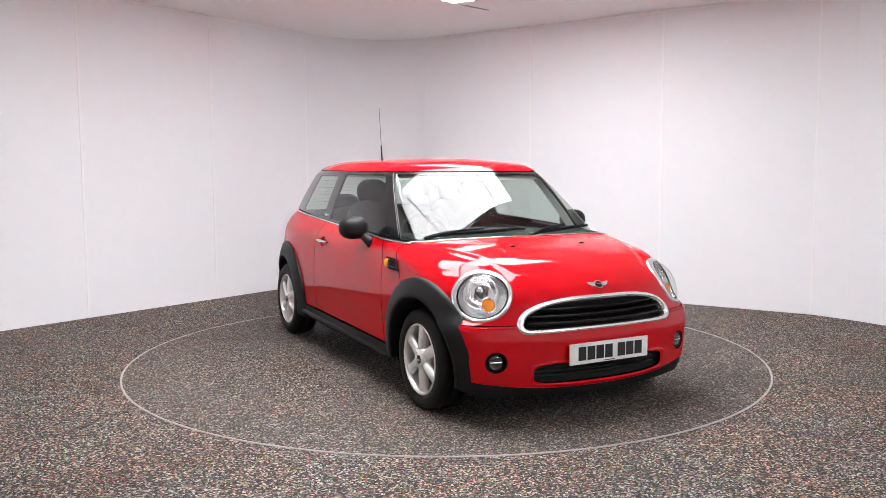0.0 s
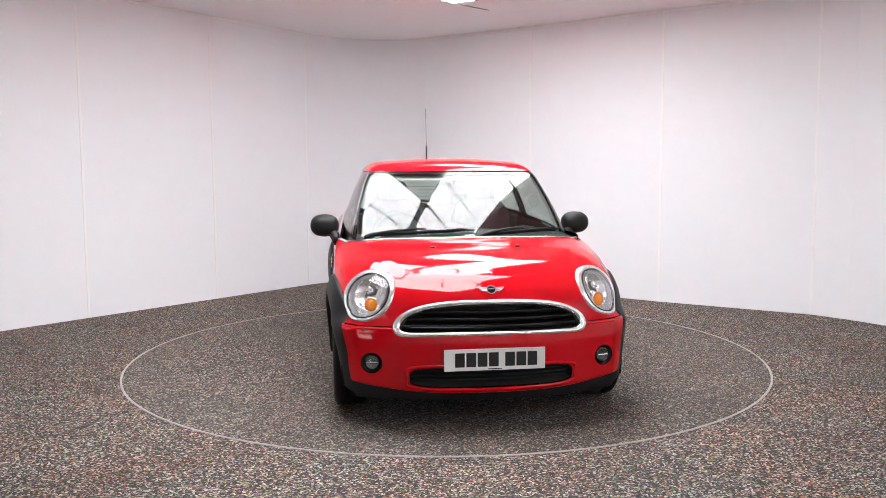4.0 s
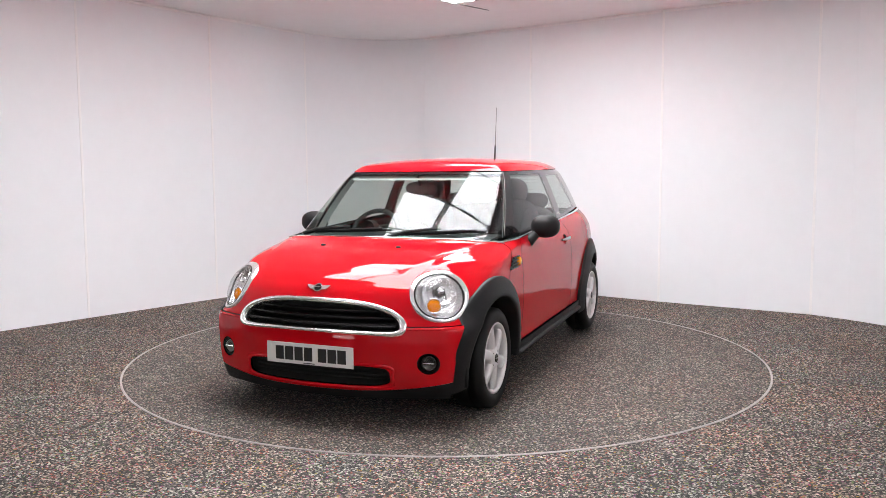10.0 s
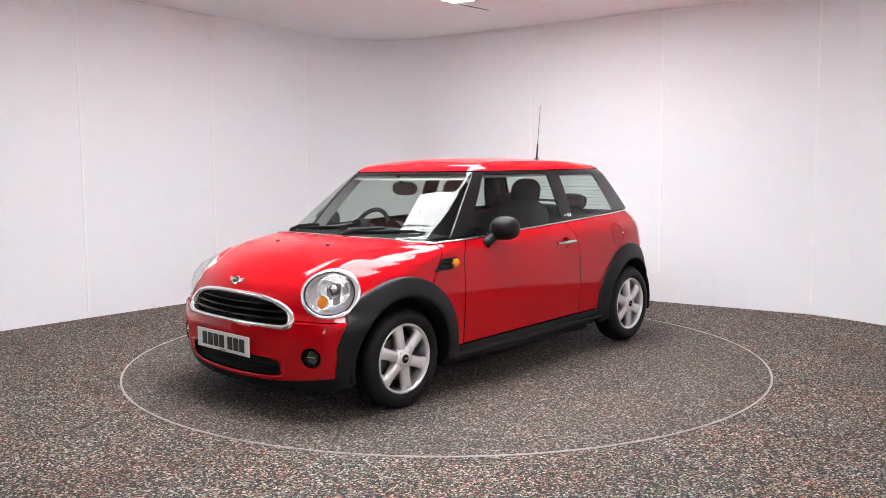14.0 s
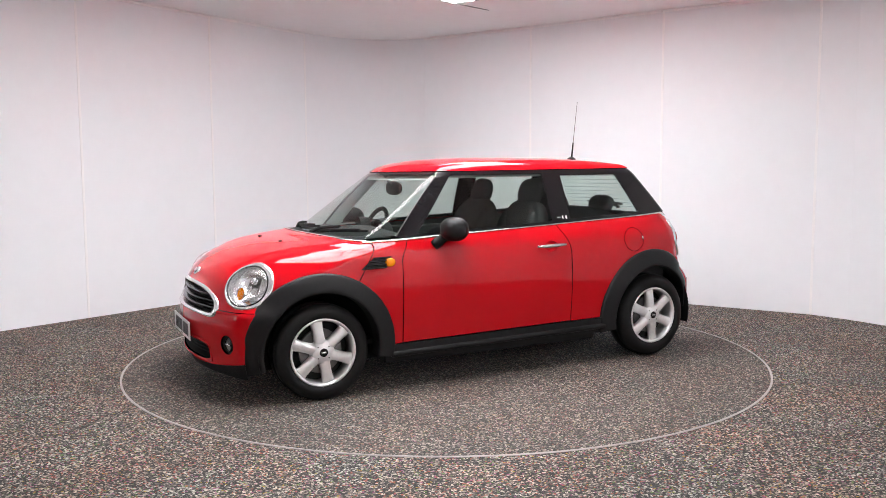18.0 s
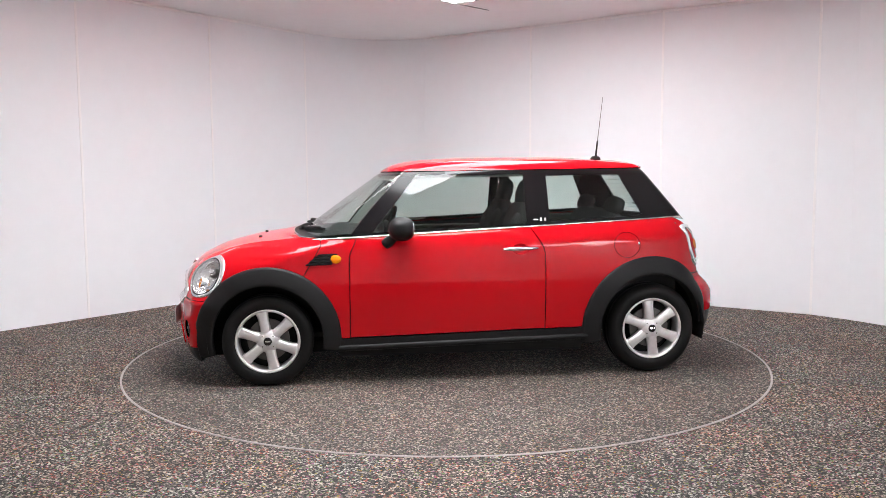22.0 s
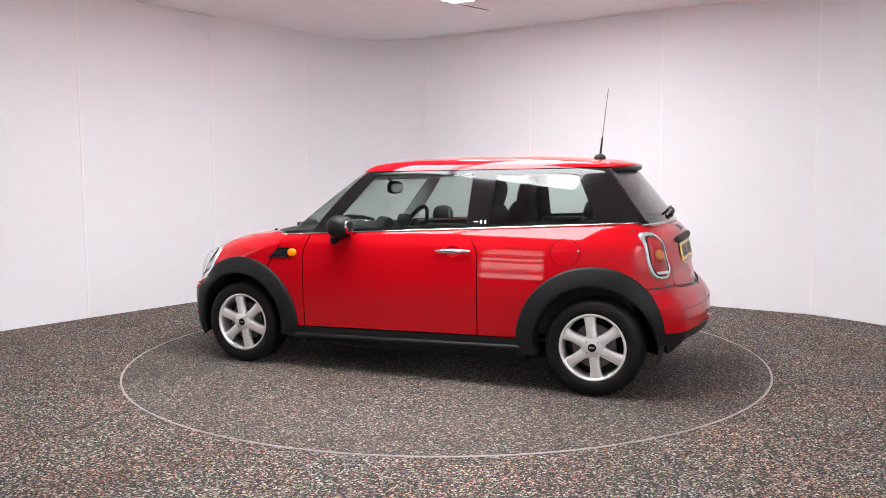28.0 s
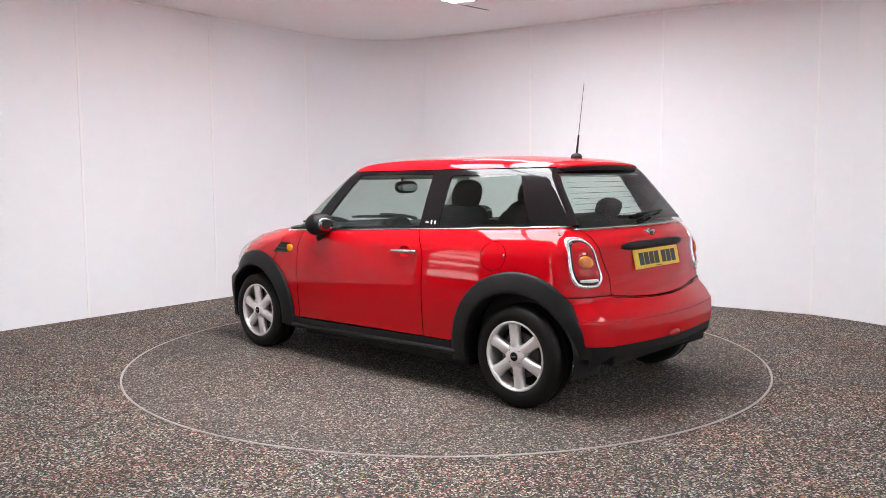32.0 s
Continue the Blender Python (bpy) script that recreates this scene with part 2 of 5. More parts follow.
def studio():
    bm = bmesh.new()
    ring = [bm.verts.new((21 * math.cos(a), -1.5 + 21 * math.sin(a), 0)) for a in np.linspace(0, 2 * math.pi, 49)[:-1]]
    inner = [bm.verts.new((2.233 * math.cos(a), 2.233 * math.sin(a), 0)) for a in np.linspace(0, 2 * math.pi, 193)[:-1]]
    e = []
    for r in (ring, inner):
        for i in range(len(r)):
            e.append(bm.edges.new((r[i], r[(i + 1) % len(r)])))
    bmesh.ops.triangle_fill(bm, edges=e, use_beauty=True)
    tagged(part("floor", bm, FLOOR, None), "speckled grey and brown rubber granule floor", "floor", kind="structure")
    wall("wall_left", WALL_LEFT, "plain white panelled studio wall")
    wall("wall_corner", WALL_CORNER, "white curved wall panel rounding the room corner")
    wall("wall_right", WALL_RIGHT, "plain white panelled studio wall")
    wall("wall_bend", WALL_BEND, "white panelled wall bending towards the front")
    wall("wall_side_right", [(4.35, -0.30), (4.9, -2.5), (4.7, -5.5), (3.2, -7.6)], "plain white studio wall")
    wall("wall_back", [(3.2, -7.6), (-3.4, -7.9)], "plain white studio wall")
    # unseen deep side space, added so less light bounces back from the left
    wall("wall_added_return", [(-3.4, -7.9), (-3.4, -14.0)], "plain white unseen wall of an added side space")
    wall("wall_added_south", [(-3.4, -14.0), (-19.0, -14.0)], "plain white unseen wall of an added side space")
    wall("wall_added_end", [(-19.0, -14.0), (-19.0, -1.15)], "plain white unseen end wall of an added side space")
    wall("wall_added_north", [(-19.0, -1.15), (-5.30, -1.15)], "plain white unseen wall of an added side space")
    bm = box(-20, 7, -15, 5, CEIL, CEIL + 0.1)
    for v in bm.verts:
        v.co.z -= 0.008 * v.co.x
    tagged(part("ceiling", bm, CEILING), "flat pale pinkish white painted ceiling", "ceiling", kind="structure")
    # slim joint strips of the wall panels
    joints = [(-3.286, 1.513, 0.61, 0.79), (-2.42, 2.65, 0.61, 0.79), (-1.62, 3.70, 0.66, 0.75), (0.95, 3.24, 0.81, -0.59),
              (2.164, 2.314, 0.82, -0.57), (3.353, 1.515, 0.72, -0.69)]
    for x, y, dx, dy in joints:
        d = Vector((dx, dy, 0)).normalized()
        n = Vector((dy, -dx, 0)).normalized()
        bm = box(-0.011, 0.011, -0.003, 0.004, -0.0, CEIL - 0.008 * x - 0.001, 0.0015)
        for v in bm.verts:
            v.co = Vector((x, y, 0)) + d * v.co.x + n * v.co.y + Vector((0, 0, v.co.z))
        tagged(part("wall_joint_strip", bm, WALL_JOINT), "slim white plastic joint strip on the wall", "joint strip", "wall joint strips", "structure")


def ceiling_trims():
    """Slim white strips where the walls meet the ceiling, and a short open seam beside the lights."""
    for line in (WALL_LEFT, WALL_RIGHT, WALL_BEND):
        for (x0, y0), (x1, y1) in zip(line, line[1:]):
            d = Vector((x1 - x0, y1 - y0, 0))
            size, n = d.length, Vector((y1 - y0, x0 - x1, 0)).normalized()
            bm = box(0.012, size - 0.012, 0.0005, 0.012, -0.026, -0.001, 0.002, 1)
            for v in bm.verts:
                p = Vector((x0, y0, 0)) + d.normalized() * v.co.x + n * v.co.y
                v.co = Vector((p.x, p.y, CEIL - 0.008 * p.x + v.co.z))
            tagged(part("ceiling_trim", bm, WALL_JOINT), "slim white trim strip under the ceiling", "trim", "ceiling trim strips", "structure")
    a, b = Vector((0.155, 2.08, 0)), Vector((0.44, 2.35, 0))
    n = Vector((b.y - a.y, a.x - b.x, 0)).normalized() * 0.005
    bm = bmesh.new()
    low = [bm.verts.new((p.x, p.y, CEIL - 0.008 * p.x - 0.004)) for p in (a + n, b + n, b - n, a - n)]
    top = [bm.verts.new((v.co.x, v.co.y, v.co.z + 0.010)) for v in low]
    bm.faces.new(low), bm.faces.new(top)
    for k in range(4):
        bm.faces.new((low[k], low[(k + 1) % 4], top[(k + 1) % 4], top[k]))
    tagged(part("ceiling_seam", bm, LAMP_FRAME), "short dark open seam in the ceiling", "seam", kind="structure")


def turntable():
    root = tagged(new("turntable"), "round granule-covered turntable flush with the floor", "turntable")
    root.location = (0, 0, 0)
    bm = bmesh.new()
    bmesh.ops.create_cone(bm, cap_ends=True, segments=192, radius1=2.219, radius2=2.219, depth=0.05)
    for v in bm.verts:
        v.co.z -= 0.025
    part("platform", bm, TABLE, root)
    bm = turned([(2.220, -0.03), (2.220, 0.0035), (2.226, 0.0035), (2.226, -0.03)], 192, "z", closed=True)
    part("edge_strip", bm, RING, root, "thin worn pale metal edge strip")
    bm = turned([(2.229, -0.03), (2.229, 0.003), (2.2325, 0.003), (2.2325, -0.03)], 192, "z", closed=True)
    tagged(part("floor_edge_strip", bm, RING), "thin pale metal strip round the turntable", "edge strip", kind="structure")
    return root


def ceiling_light(a, b, m):
    """A flat luminous panel of a by b metres in a thin dark frame."""
    root = tagged(new("ceiling_light"), "slim luminous ceiling panel with a thin dark frame", "ceiling light", "ceiling light panels")
    a, b, w = a / 2, b / 2, 0.009
    part("diffuser", box(-a + w, a - w, -b + w, b - w, -0.012, 0.010), LAMP_GLOW, root)
    for x0, x1, y0, y1 in ((-a, -a + w, -b, b), (a - w, a, -b, b), (-a + w, a - w, -b, -b + w), (-a + w, a - w, b - w, b)):
        part("frame", box(x0, x1, y0, y1, -0.015, 0.015), LAMP_FRAME, root, "thin dark frame bar")
    root.matrix_basis = m
    return root


def ceiling_lights():
    """Luminous panels 0.4 m wide in two columns over the turntable, in line with the walls, and unseen fill panels on
    the right.
    """
    e1, e2 = Vector((0.611, 0.791, 0)).normalized(), Vector((0.791, -0.611, 0)).normalized()
    turn = Matrix((e1, e2, e1.cross(e2))).transposed().to_4x4()
    cross = Vector((-0.21, -0.24, CEIL - 0.03))          # where the columns' inner edge meets the end of the left one
    put = lambda a, b: Matrix.Translation(cross + e1 * a + e2 * b - Vector((0, 0, 0.008 * (cross + e1 * a + e2 * b).x))) @ turn
    made = {}

    def light(a, b, m):
        made[a, b] = copy_thing(made[a, b], m) if (a, b) in made else ceiling_light(a, b, m)

    pitch = 0.4
    for k in range(-4, 4):
        a = pitch * (k + 0.5)
        if k < 0:
            light(pitch, 1.44, put(a, 0.75))
            light(pitch, 0.76, put(a, -0.41))
        else:
            light(pitch, 0.69, put(a, 0.375))
    for a in (1.38, 1.68):
        light(0.3, 1.0, put(a, -0.53))
    # added fill panels out of view, brightening the right side and the car's front
    for y in (-4.3, -5.3, -6.3):
        light(1.2, 0.6, Matrix.Translation((3.3, y, CEIL - 0.056)))


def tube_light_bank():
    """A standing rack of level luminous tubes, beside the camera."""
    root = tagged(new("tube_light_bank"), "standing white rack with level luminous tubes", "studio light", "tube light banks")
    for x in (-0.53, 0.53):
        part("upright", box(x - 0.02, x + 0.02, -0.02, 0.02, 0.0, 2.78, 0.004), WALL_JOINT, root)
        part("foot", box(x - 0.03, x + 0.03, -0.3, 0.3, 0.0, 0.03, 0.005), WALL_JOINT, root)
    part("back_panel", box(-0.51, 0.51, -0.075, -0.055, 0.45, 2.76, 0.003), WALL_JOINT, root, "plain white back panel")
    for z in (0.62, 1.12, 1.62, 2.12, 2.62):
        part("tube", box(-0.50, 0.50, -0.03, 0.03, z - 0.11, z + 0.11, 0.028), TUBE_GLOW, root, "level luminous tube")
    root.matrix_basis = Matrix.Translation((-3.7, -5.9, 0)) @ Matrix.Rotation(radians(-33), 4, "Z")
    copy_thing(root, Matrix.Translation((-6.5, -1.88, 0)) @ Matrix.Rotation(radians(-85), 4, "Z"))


studio()
ceiling_trims()
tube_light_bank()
TURNTABLE = turntable()
ceiling_lights()
# ---------------------------------------------------------------- the car's surface
# car space: x to the front, y to the car's left, z up, origin on the ground midway between the axles
AXLE_F, AXLE_R = 1.236, -1.234
ARCH_F, ARCH_R = (1.236, 0.285, 0.435), (-1.234, 0.292, 0.452)


def curve(pairs):
    """A smooth curve through (key, value) pairs, as dense keys and values."""
    k, v = np.array(pairs, float).T
    m = np.gradient(v, k)
    d = np.diff(v) / np.diff(k)
    for i in range(len(d)):
        if abs(d[i]) < 1e-9:
            m[i] = m[i + 1] = 0
        else:
            a, b = m[i] / d[i], m[i + 1] / d[i]
            if a < 0:
                m[i] = 0
            if b < 0:
                m[i + 1] = 0
            s = math.hypot(max(a, 0), max(b, 0))
            if s > 3:
                m[i], m[i + 1] = 3 * m[i] / s, 3 * m[i + 1] / s
    out_k, out_v = [], []
    for i in range(len(d)):
        t = np.linspace(0, 1, 25)[:-1]
        h = k[i + 1] - k[i]
        out_k.append(k[i] + t * h)
        out_v.append((2 * t**3 - 3 * t**2 + 1) * v[i] + (t**3 - 2 * t**2 + t) * h * m[i] + (3 * t**2 - 2 * t**3) * v[i + 1] + (t**3 - t**2) * h * m[i + 1])
    return np.append(np.concatenate(out_k), k[-1]), np.append(np.concatenate(out_v), v[-1])


def at(c, k):
    return np.interp(k, c[0], c[1])


def step(x):
    x = np.clip(x, 0, 1)
    return x * x * (3 - 2 * x)


def rmax(a, b, r):
    """Intersection of two solids with an edge rounded to the radius r."""
    u, v = np.maximum(a + r, 0), np.maximum(b + r, 0)
    return np.where((a > -r) & (b > -r), np.hypot(u, v) - r, np.maximum(a, b))


NOSE = curve([(0.05, 1.77), (0.12, 1.805), (0.2, 1.845), (0.3, 1.866), (0.42, 1.870), (0.5, 1.862), (0.56, 1.850), (0.62, 1.833), (0.66, 1.815), (0.706, 1.783), (0.733, 1.752), (0.781, 1.674),
              (0.841, 1.523), (0.876, 1.361), (0.899, 1.198), (0.915, 1.077), (0.928, 0.85), (0.945, 0.5), (0.98, -0.3), (1.03, -1.4), (1.06, -2.0)])
TAIL = curve([(0.05, -1.72), (0.12, -1.75), (0.2, -1.775), (0.3, -1.79), (0.41, -1.803), (0.505, -1.798), (0.545, -1.778), (0.582, -1.745), (0.610, -1.715), (0.667, -1.698), (0.81, -1.655),
              (0.90, -1.64), (0.965, -1.622), (1.0, -1.60), (1.06, -1.56)])
SIDE = curve([(0.05, 0.755), (0.2, 0.785), (0.35, 0.797), (0.55, 0.8108), (0.60, 0.8112), (0.66, 0.8098), (0.73, 0.8052), (0.80, 0.798), (0.86, 0.787), (0.90, 0.772), (0.94, 0.748), (1.0, 0.70), (1.06, 0.64)])
ROOF = curve([(-1.6, 1.318), (-1.42, 1.345), (-1.26, 1.374), (-1.0, 1.399), (-0.64, 1.413), (-0.23, 1.411), (0.136, 1.400), (0.3, 1.384), (0.43, 1.355), (0.55, 1.325), (0.8, 1.26), (1.3, 1.15)])


def belt(x):
    return 0.927 - 0.0475 * (x - 0.37)


def sill(x):
    return 0.298 - 0.0205 * x


def lower(p):
    """The body below the windows: below zero inside."""
    x, y, z = p[..., 0], np.abs(p[..., 1]), p[..., 2]
    slope = (at(NOSE, z + 0.003) - at(NOSE, z - 0.003)) / 0.006
    low = step((0.58 - z) / 0.08)
    front = (x + (0.38 - 0.05 * low) * y * y - at(NOSE, z)) / np.sqrt(1 + slope**2)
    side = y - at(SIDE, z) + (0.10 - 0.045 * low) * (np.maximum(x - 1.0, 0) / 0.8) ** 2 + 0.13 * (np.maximum(-0.9 - x, 0) / 0.9) ** 2
    slope = (at(TAIL, z + 0.003) - at(TAIL, z - 0.003)) / 0.006
    pad = 0.187 * np.minimum(y, 0.29) ** 2 * step((z - 0.69) / 0.06) * step((0.94 - z) / 0.05)
    rear = (at(TAIL, z) + 0.22 * y * y - pad - x) / np.sqrt(1 + slope**2)
    r = 0.035 + (0.135 - 0.085 * low) * step((x - 0.6) / 0.6)
    # raised middle of the bonnet, its edge running from the lamps to the screen's corners
    front = front - 0.007 * step((0.505 + 0.40 * (1.56 - x) - y) / 0.05) * step((z - 0.72) / 0.06) * step((x - 0.95) / 0.1)
    # swelling of the bonnet behind each headlamp
    front = front - 0.009 * np.exp(-(((x - 1.46) / 0.13) ** 2) - ((y - 0.585) / 0.10) ** 2) * step((z - 0.70) / 0.06)
    return rmax(rmax(front, side, r), rear, 0.13)


def upper(p):
    """The glasshouse and roof: below zero inside."""
    x, y, z = p[..., 0], np.abs(p[..., 1]), p[..., 2]
    roof = z - at(ROOF, x) + 0.10 * y * y
    side = (y - 0.735 + 0.3075 * (z - 0.93) + 0.25 * (z - 0.93) ** 2 + 0.055 * (x + 0.2) ** 2 + 0.05 * np.maximum(x - 0.3, 0) ** 2) / 1.077
    screen = (x - 1.037 + 0.36 * y * y - 0.10 * y**4) * 0.583 + (z - 0.923) * 0.812 + 0.05 * (z - 1.1) ** 2
    back = (-(x + 1.585) + 0.15 * y * y) * 0.772 + (z - 0.981) * 0.636
    return rmax(rmax(rmax(roof, side, 0.06), screen, 0.016), back, 0.022)


def cast(field, origin, way, far=2.4):
    """Where the rays leave the solid."""
    lo, hi = np.zeros(len(origin)), np.full(len(origin), far)
    for _ in range(42):
        mid = (lo + hi) / 2
        inside = field(origin + way * mid[:, None]) < 0
        lo, hi = np.where(inside, mid, lo), np.where(inside, hi, mid)
    return origin + way * lo[:, None]


def normals_of(field, p):
    g = np.zeros_like(p)
    for k in range(3):
        d = np.zeros(3)
        d[k] = 0.004
        g[:, k] = field(p + d) - field(p - d)
    return g / np.maximum(np.linalg.norm(g, axis=1), 1e-9)[:, None]


def skin(field, z0, x_rear, x_front, n_mid, n_fan, low_rear, low_front, rows, rows_below):
    """The left half of a solid's surface as a dense net: planes across the middle, fans at both ends."""
    cols = [(x_rear, math.pi - a) for a in np.linspace(low_rear, math.pi / 2, n_fan)[:-1]]
    cols += [(x, math.pi / 2) for x in np.linspace(x_rear, x_front, n_mid)]
    cols += [(x_front, a) for a in np.linspace(math.pi / 2, low_front, n_fan)[1:]]
    b = np.concatenate([np.linspace(0, radians(89.3), rows), np.linspace(radians(89.3), radians(135), rows_below + 1)[1:]])
    nb, nc = len(b), len(cols)
    cx, ca = np.array(cols).T
    o = np.zeros((nc, nb, 3))
    o[..., 0], o[..., 2] = cx[:, None], z0
    w = np.stack([np.cos(b)[None] * np.cos(ca)[:, None], np.repeat(np.sin(b)[None], nc, 0), np.cos(b)[None] * np.sin(ca)[:, None]], -1)
    v = cast(field, o.reshape(-1, 3), w.reshape(-1, 3))
    i, j = np.meshgrid(np.arange(nc - 1), np.arange(nb - 1), indexing="ij")
    i, j = i.ravel(), j.ravel()
    ok = (j < rows - 1) | ((i >= n_fan - 1) & (i < n_fan + n_mid - 2))
    i, j = i[ok], j[ok]
    q = np.stack([i * nb + j, (i + 1) * nb + j, (i + 1) * nb + j + 1, i * nb + j + 1], -1)
    return v, np.concatenate([q[:, [0, 1, 2]], q[:, [0, 2, 3]]])


def clip(v, t, s):
    """The part of a triangle net where the value s at its points is above zero."""
    s = np.where(np.abs(s) < 1e-7, 1e-7, s)
    pos = s > 0
    k = pos[t].sum(1)
    keep, made, base = [t[k == 3]], [v], len(v)
    for count in (1, 2):
        f = t[k == count]
        if not len(f):
            continue
        odd = np.argmax(pos[f] if count == 1 else ~pos[f], axis=1)
        f = np.stack([f[np.arange(len(f)), (odd + n) % 3] for n in range(3)], -1)
        e = np.sort(np.concatenate([f[:, [0, 1]], f[:, [0, 2]]]), axis=1)
        u, inv = np.unique(e, axis=0, return_inverse=True)
        inv = inv.ravel()
        w = (s[u[:, 0]] / (s[u[:, 0]] - s[u[:, 1]]))[:, None]
        made.append(v[u[:, 0]] * (1 - w) + v[u[:, 1]] * w)
        ab, ac = base + inv[: len(f)], base + inv[len(f):]
        base += len(u)
        if count == 1:
            keep.append(np.stack([f[:, 0], ab, ac], -1))
        else:
            keep += [np.stack([ab, f[:, 1], f[:, 2]], -1), np.stack([ab, f[:, 2], ac], -1)]
    v, t = np.concatenate(made), np.concatenate(keep)
    # weld cuts of neighbouring triangles
    used = np.unique(t)
    vv = v[used]
    _, first, inv = np.unique(np.round(vv, 6), axis=0, return_index=True, return_inverse=True)
    inv = inv.ravel()
    table = np.zeros(len(v), int)
    table[used] = inv
    t = table[t]
    t = t[(t[:, 0] != t[:, 1]) & (t[:, 1] != t[:, 2]) & (t[:, 0] != t[:, 2])]
    return vv[first], t


def panel(name, field, net, cuts, mat, parent, label="", both=False, side=1, proud=0.0, lip=0.012):
    """A sheet of the skin between cuts, with its edges turned in. both: it runs across the middle of the car."""
    v, t = net
    for c in cuts:
        v, t = clip(v, t, c(v))
    n = normals_of(field, v)
    v = v + n * proud
    edges = np.sort(np.concatenate([t[:, [0, 1]], t[:, [1, 2]], t[:, [2, 0]]]), axis=1)
    u, count = np.unique(edges, axis=0, return_counts=True)
    rim = u[count == 1]
    if both:
        rim = rim[~((np.abs(v[rim[:, 0], 1]) < 2e-4) & (np.abs(v[rim[:, 1], 1]) < 2e-4))]
    a, b = v[rim[:, 0]], v[rim[:, 1]]
    na, nb = n[rim[:, 0]], n[rim[:, 1]]
    k, m = len(v), len(rim)
    out = np.cross(b - a, na)
    out /= np.maximum(np.linalg.norm(out, axis=1), 1e-9)[:, None]
    i = np.arange(m)
    verts = np.concatenate([v, a, b, b - nb * lip, a - na * lip])
    norms = np.concatenate([n, out, out, out, out])
    faces = [tuple(f) for f in t] + [(k + q, k + m + q, k + 2 * m + q, k + 3 * m + q) for q in i]
    flip = np.array([1, -1, 1.0])
    if both:
        c = len(verts)
        faces = faces + [tuple(c + q for q in reversed(f)) for f in faces]
        verts, norms = np.concatenate([verts, verts * flip]), np.concatenate([norms, norms * flip])
    elif side < 0:
        verts, norms, faces = verts * flip, norms * flip, [tuple(reversed(f)) for f in faces]
    return mesh_object(name, verts, faces, mat, parent, label, True, norms)


GAP = 0.003
X, Y, Z = (lambda v: v[:, 0]), (lambda v: v[:, 1]), (lambda v: v[:, 2])


def arch_taper(a, deg):
    """How much narrower the rear arch's cladding grows towards its rear foot."""
    deg = np.mod(deg, 360)
    return 0.045 * step((deg - 105) / 60) * (deg < 270) * (a[0] < 0)


def arch(v, a):
    dx, dz = v[:, 0] - a[0], v[:, 2] - a[1]
    return np.hypot(dx, dz) - a[2] + arch_taper(a, np.degrees(np.arctan2(dz, dx)))


def both_arches(v):
    return np.minimum(arch(v, ARCH_F), arch(v, ARCH_R))


def bonnet_line(v):
    """Above zero in front of the bonnet's rear edge."""
    y = np.abs(v[:, 1])
    return v[:, 0] - (1.10 - 0.16 * y * y - 0.11 * step((y - 0.62) / 0.12) + np.maximum(0, 0.88 - v[:, 2]) * 0.62)


def bumper_line(v):
    return v[:, 2] - 0.526


GRILLE_HALF = 0.505


def grille_edge(y, grow=0.0):
    """Lower and upper edge of the grille's outline at y."""
    u = np.clip(np.abs(y) / (GRILLE_HALF + grow), 0, 1)
    return 0.524 - (0.033 + 0.014 * u * u + grow) * np.sqrt(1 - u**22), 0.524 + (0.134 + grow) * (1 - u**3) ** 0.52


def grille_out(v, grow=0.0):
    lo, hi = grille_edge(v[:, 1], grow)
    inside = np.minimum(np.minimum(v[:, 2] - lo, hi - v[:, 2]), (GRILLE_HALF + grow) - np.abs(v[:, 1]))
    return np.where(v[:, 0] > 1.3, -inside, 0.2)


def door_front(v):
    return 0.728 - 0.045 * step((v[:, 2] - 0.78) / 0.14) - v[:, 0]


def door_rear(v):
    return v[:, 0] + 0.518 - 0.095 * step((v[:, 2] - 0.76) / 0.24) ** 1.4


def tailgate_line(v):
    """Above zero on the tailgate."""
    y, z = np.abs(v[:, 1]), v[:, 2]
    return np.minimum(0.475 + 0.25 * np.maximum(z - 0.70, 0) - 0.15 * np.minimum(z - 0.70, 0) - y, z - 0.604 - 0.036 * (y / 0.5) ** 2)


def rear_bumper_line(v):
    """Below zero on the rear bumper."""
    y = np.abs(v[:, 1])
    return v[:, 2] - (0.597 + 0.030 * (np.minimum(y, 0.48) / 0.5) ** 2 + 0.014 * step((y - 0.45) / 0.05))


LAMP_C = np.array([1.622, 0.638, 0.680])


def lamp_frame(side=1):
    """The headlamp's centre on the skin, its normal and the two axes across it."""
    c = LAMP_C * np.array([1, 1, 1.0])
    o = np.array([[1.2, 0.45, 0.5]])
    w = (c - o) / np.linalg.norm(c - o)
    p = cast(lower, o, w)[0]
    n = np.array([0.63, 0.62, 0.47])
    n /= np.linalg.norm(n)
    up = np.array([0, 0, 1.0]) - n * n[2]
    up /= np.linalg.norm(up)
    across = np.cross(up, n)
    return p, n, up, across


LAMP_P, LAMP_N, LAMP_UP, LAMP_ACROSS = lamp_frame()
LAMP_A, LAMP_B = 0.158, 0.149


def lamp_out(v, grow=0.0):
    d = v - LAMP_P
    u, w = d @ LAMP_ACROSS / (LAMP_A + grow), d @ LAMP_UP / (LAMP_B + grow)
    return np.where(np.linalg.norm(d, axis=1) < 0.35, np.hypot(u, w) - 1, 1.0)


TAIL_C = (0.820, 0.073, 0.134)   # height, half width, half height of the tail lamp
TAIL_Y = 0.626


def tail_uv(v):
    """Coordinates across the tail lamp, leaning with the corner."""
    z = v[:, 2]
    w = z - TAIL_C[0]
    return (np.abs(v[:, 1]) - TAIL_Y - 0.06 * w) * TAIL_C[1] / np.maximum(TAIL_C[1] - 0.145 * w, 0.02), w


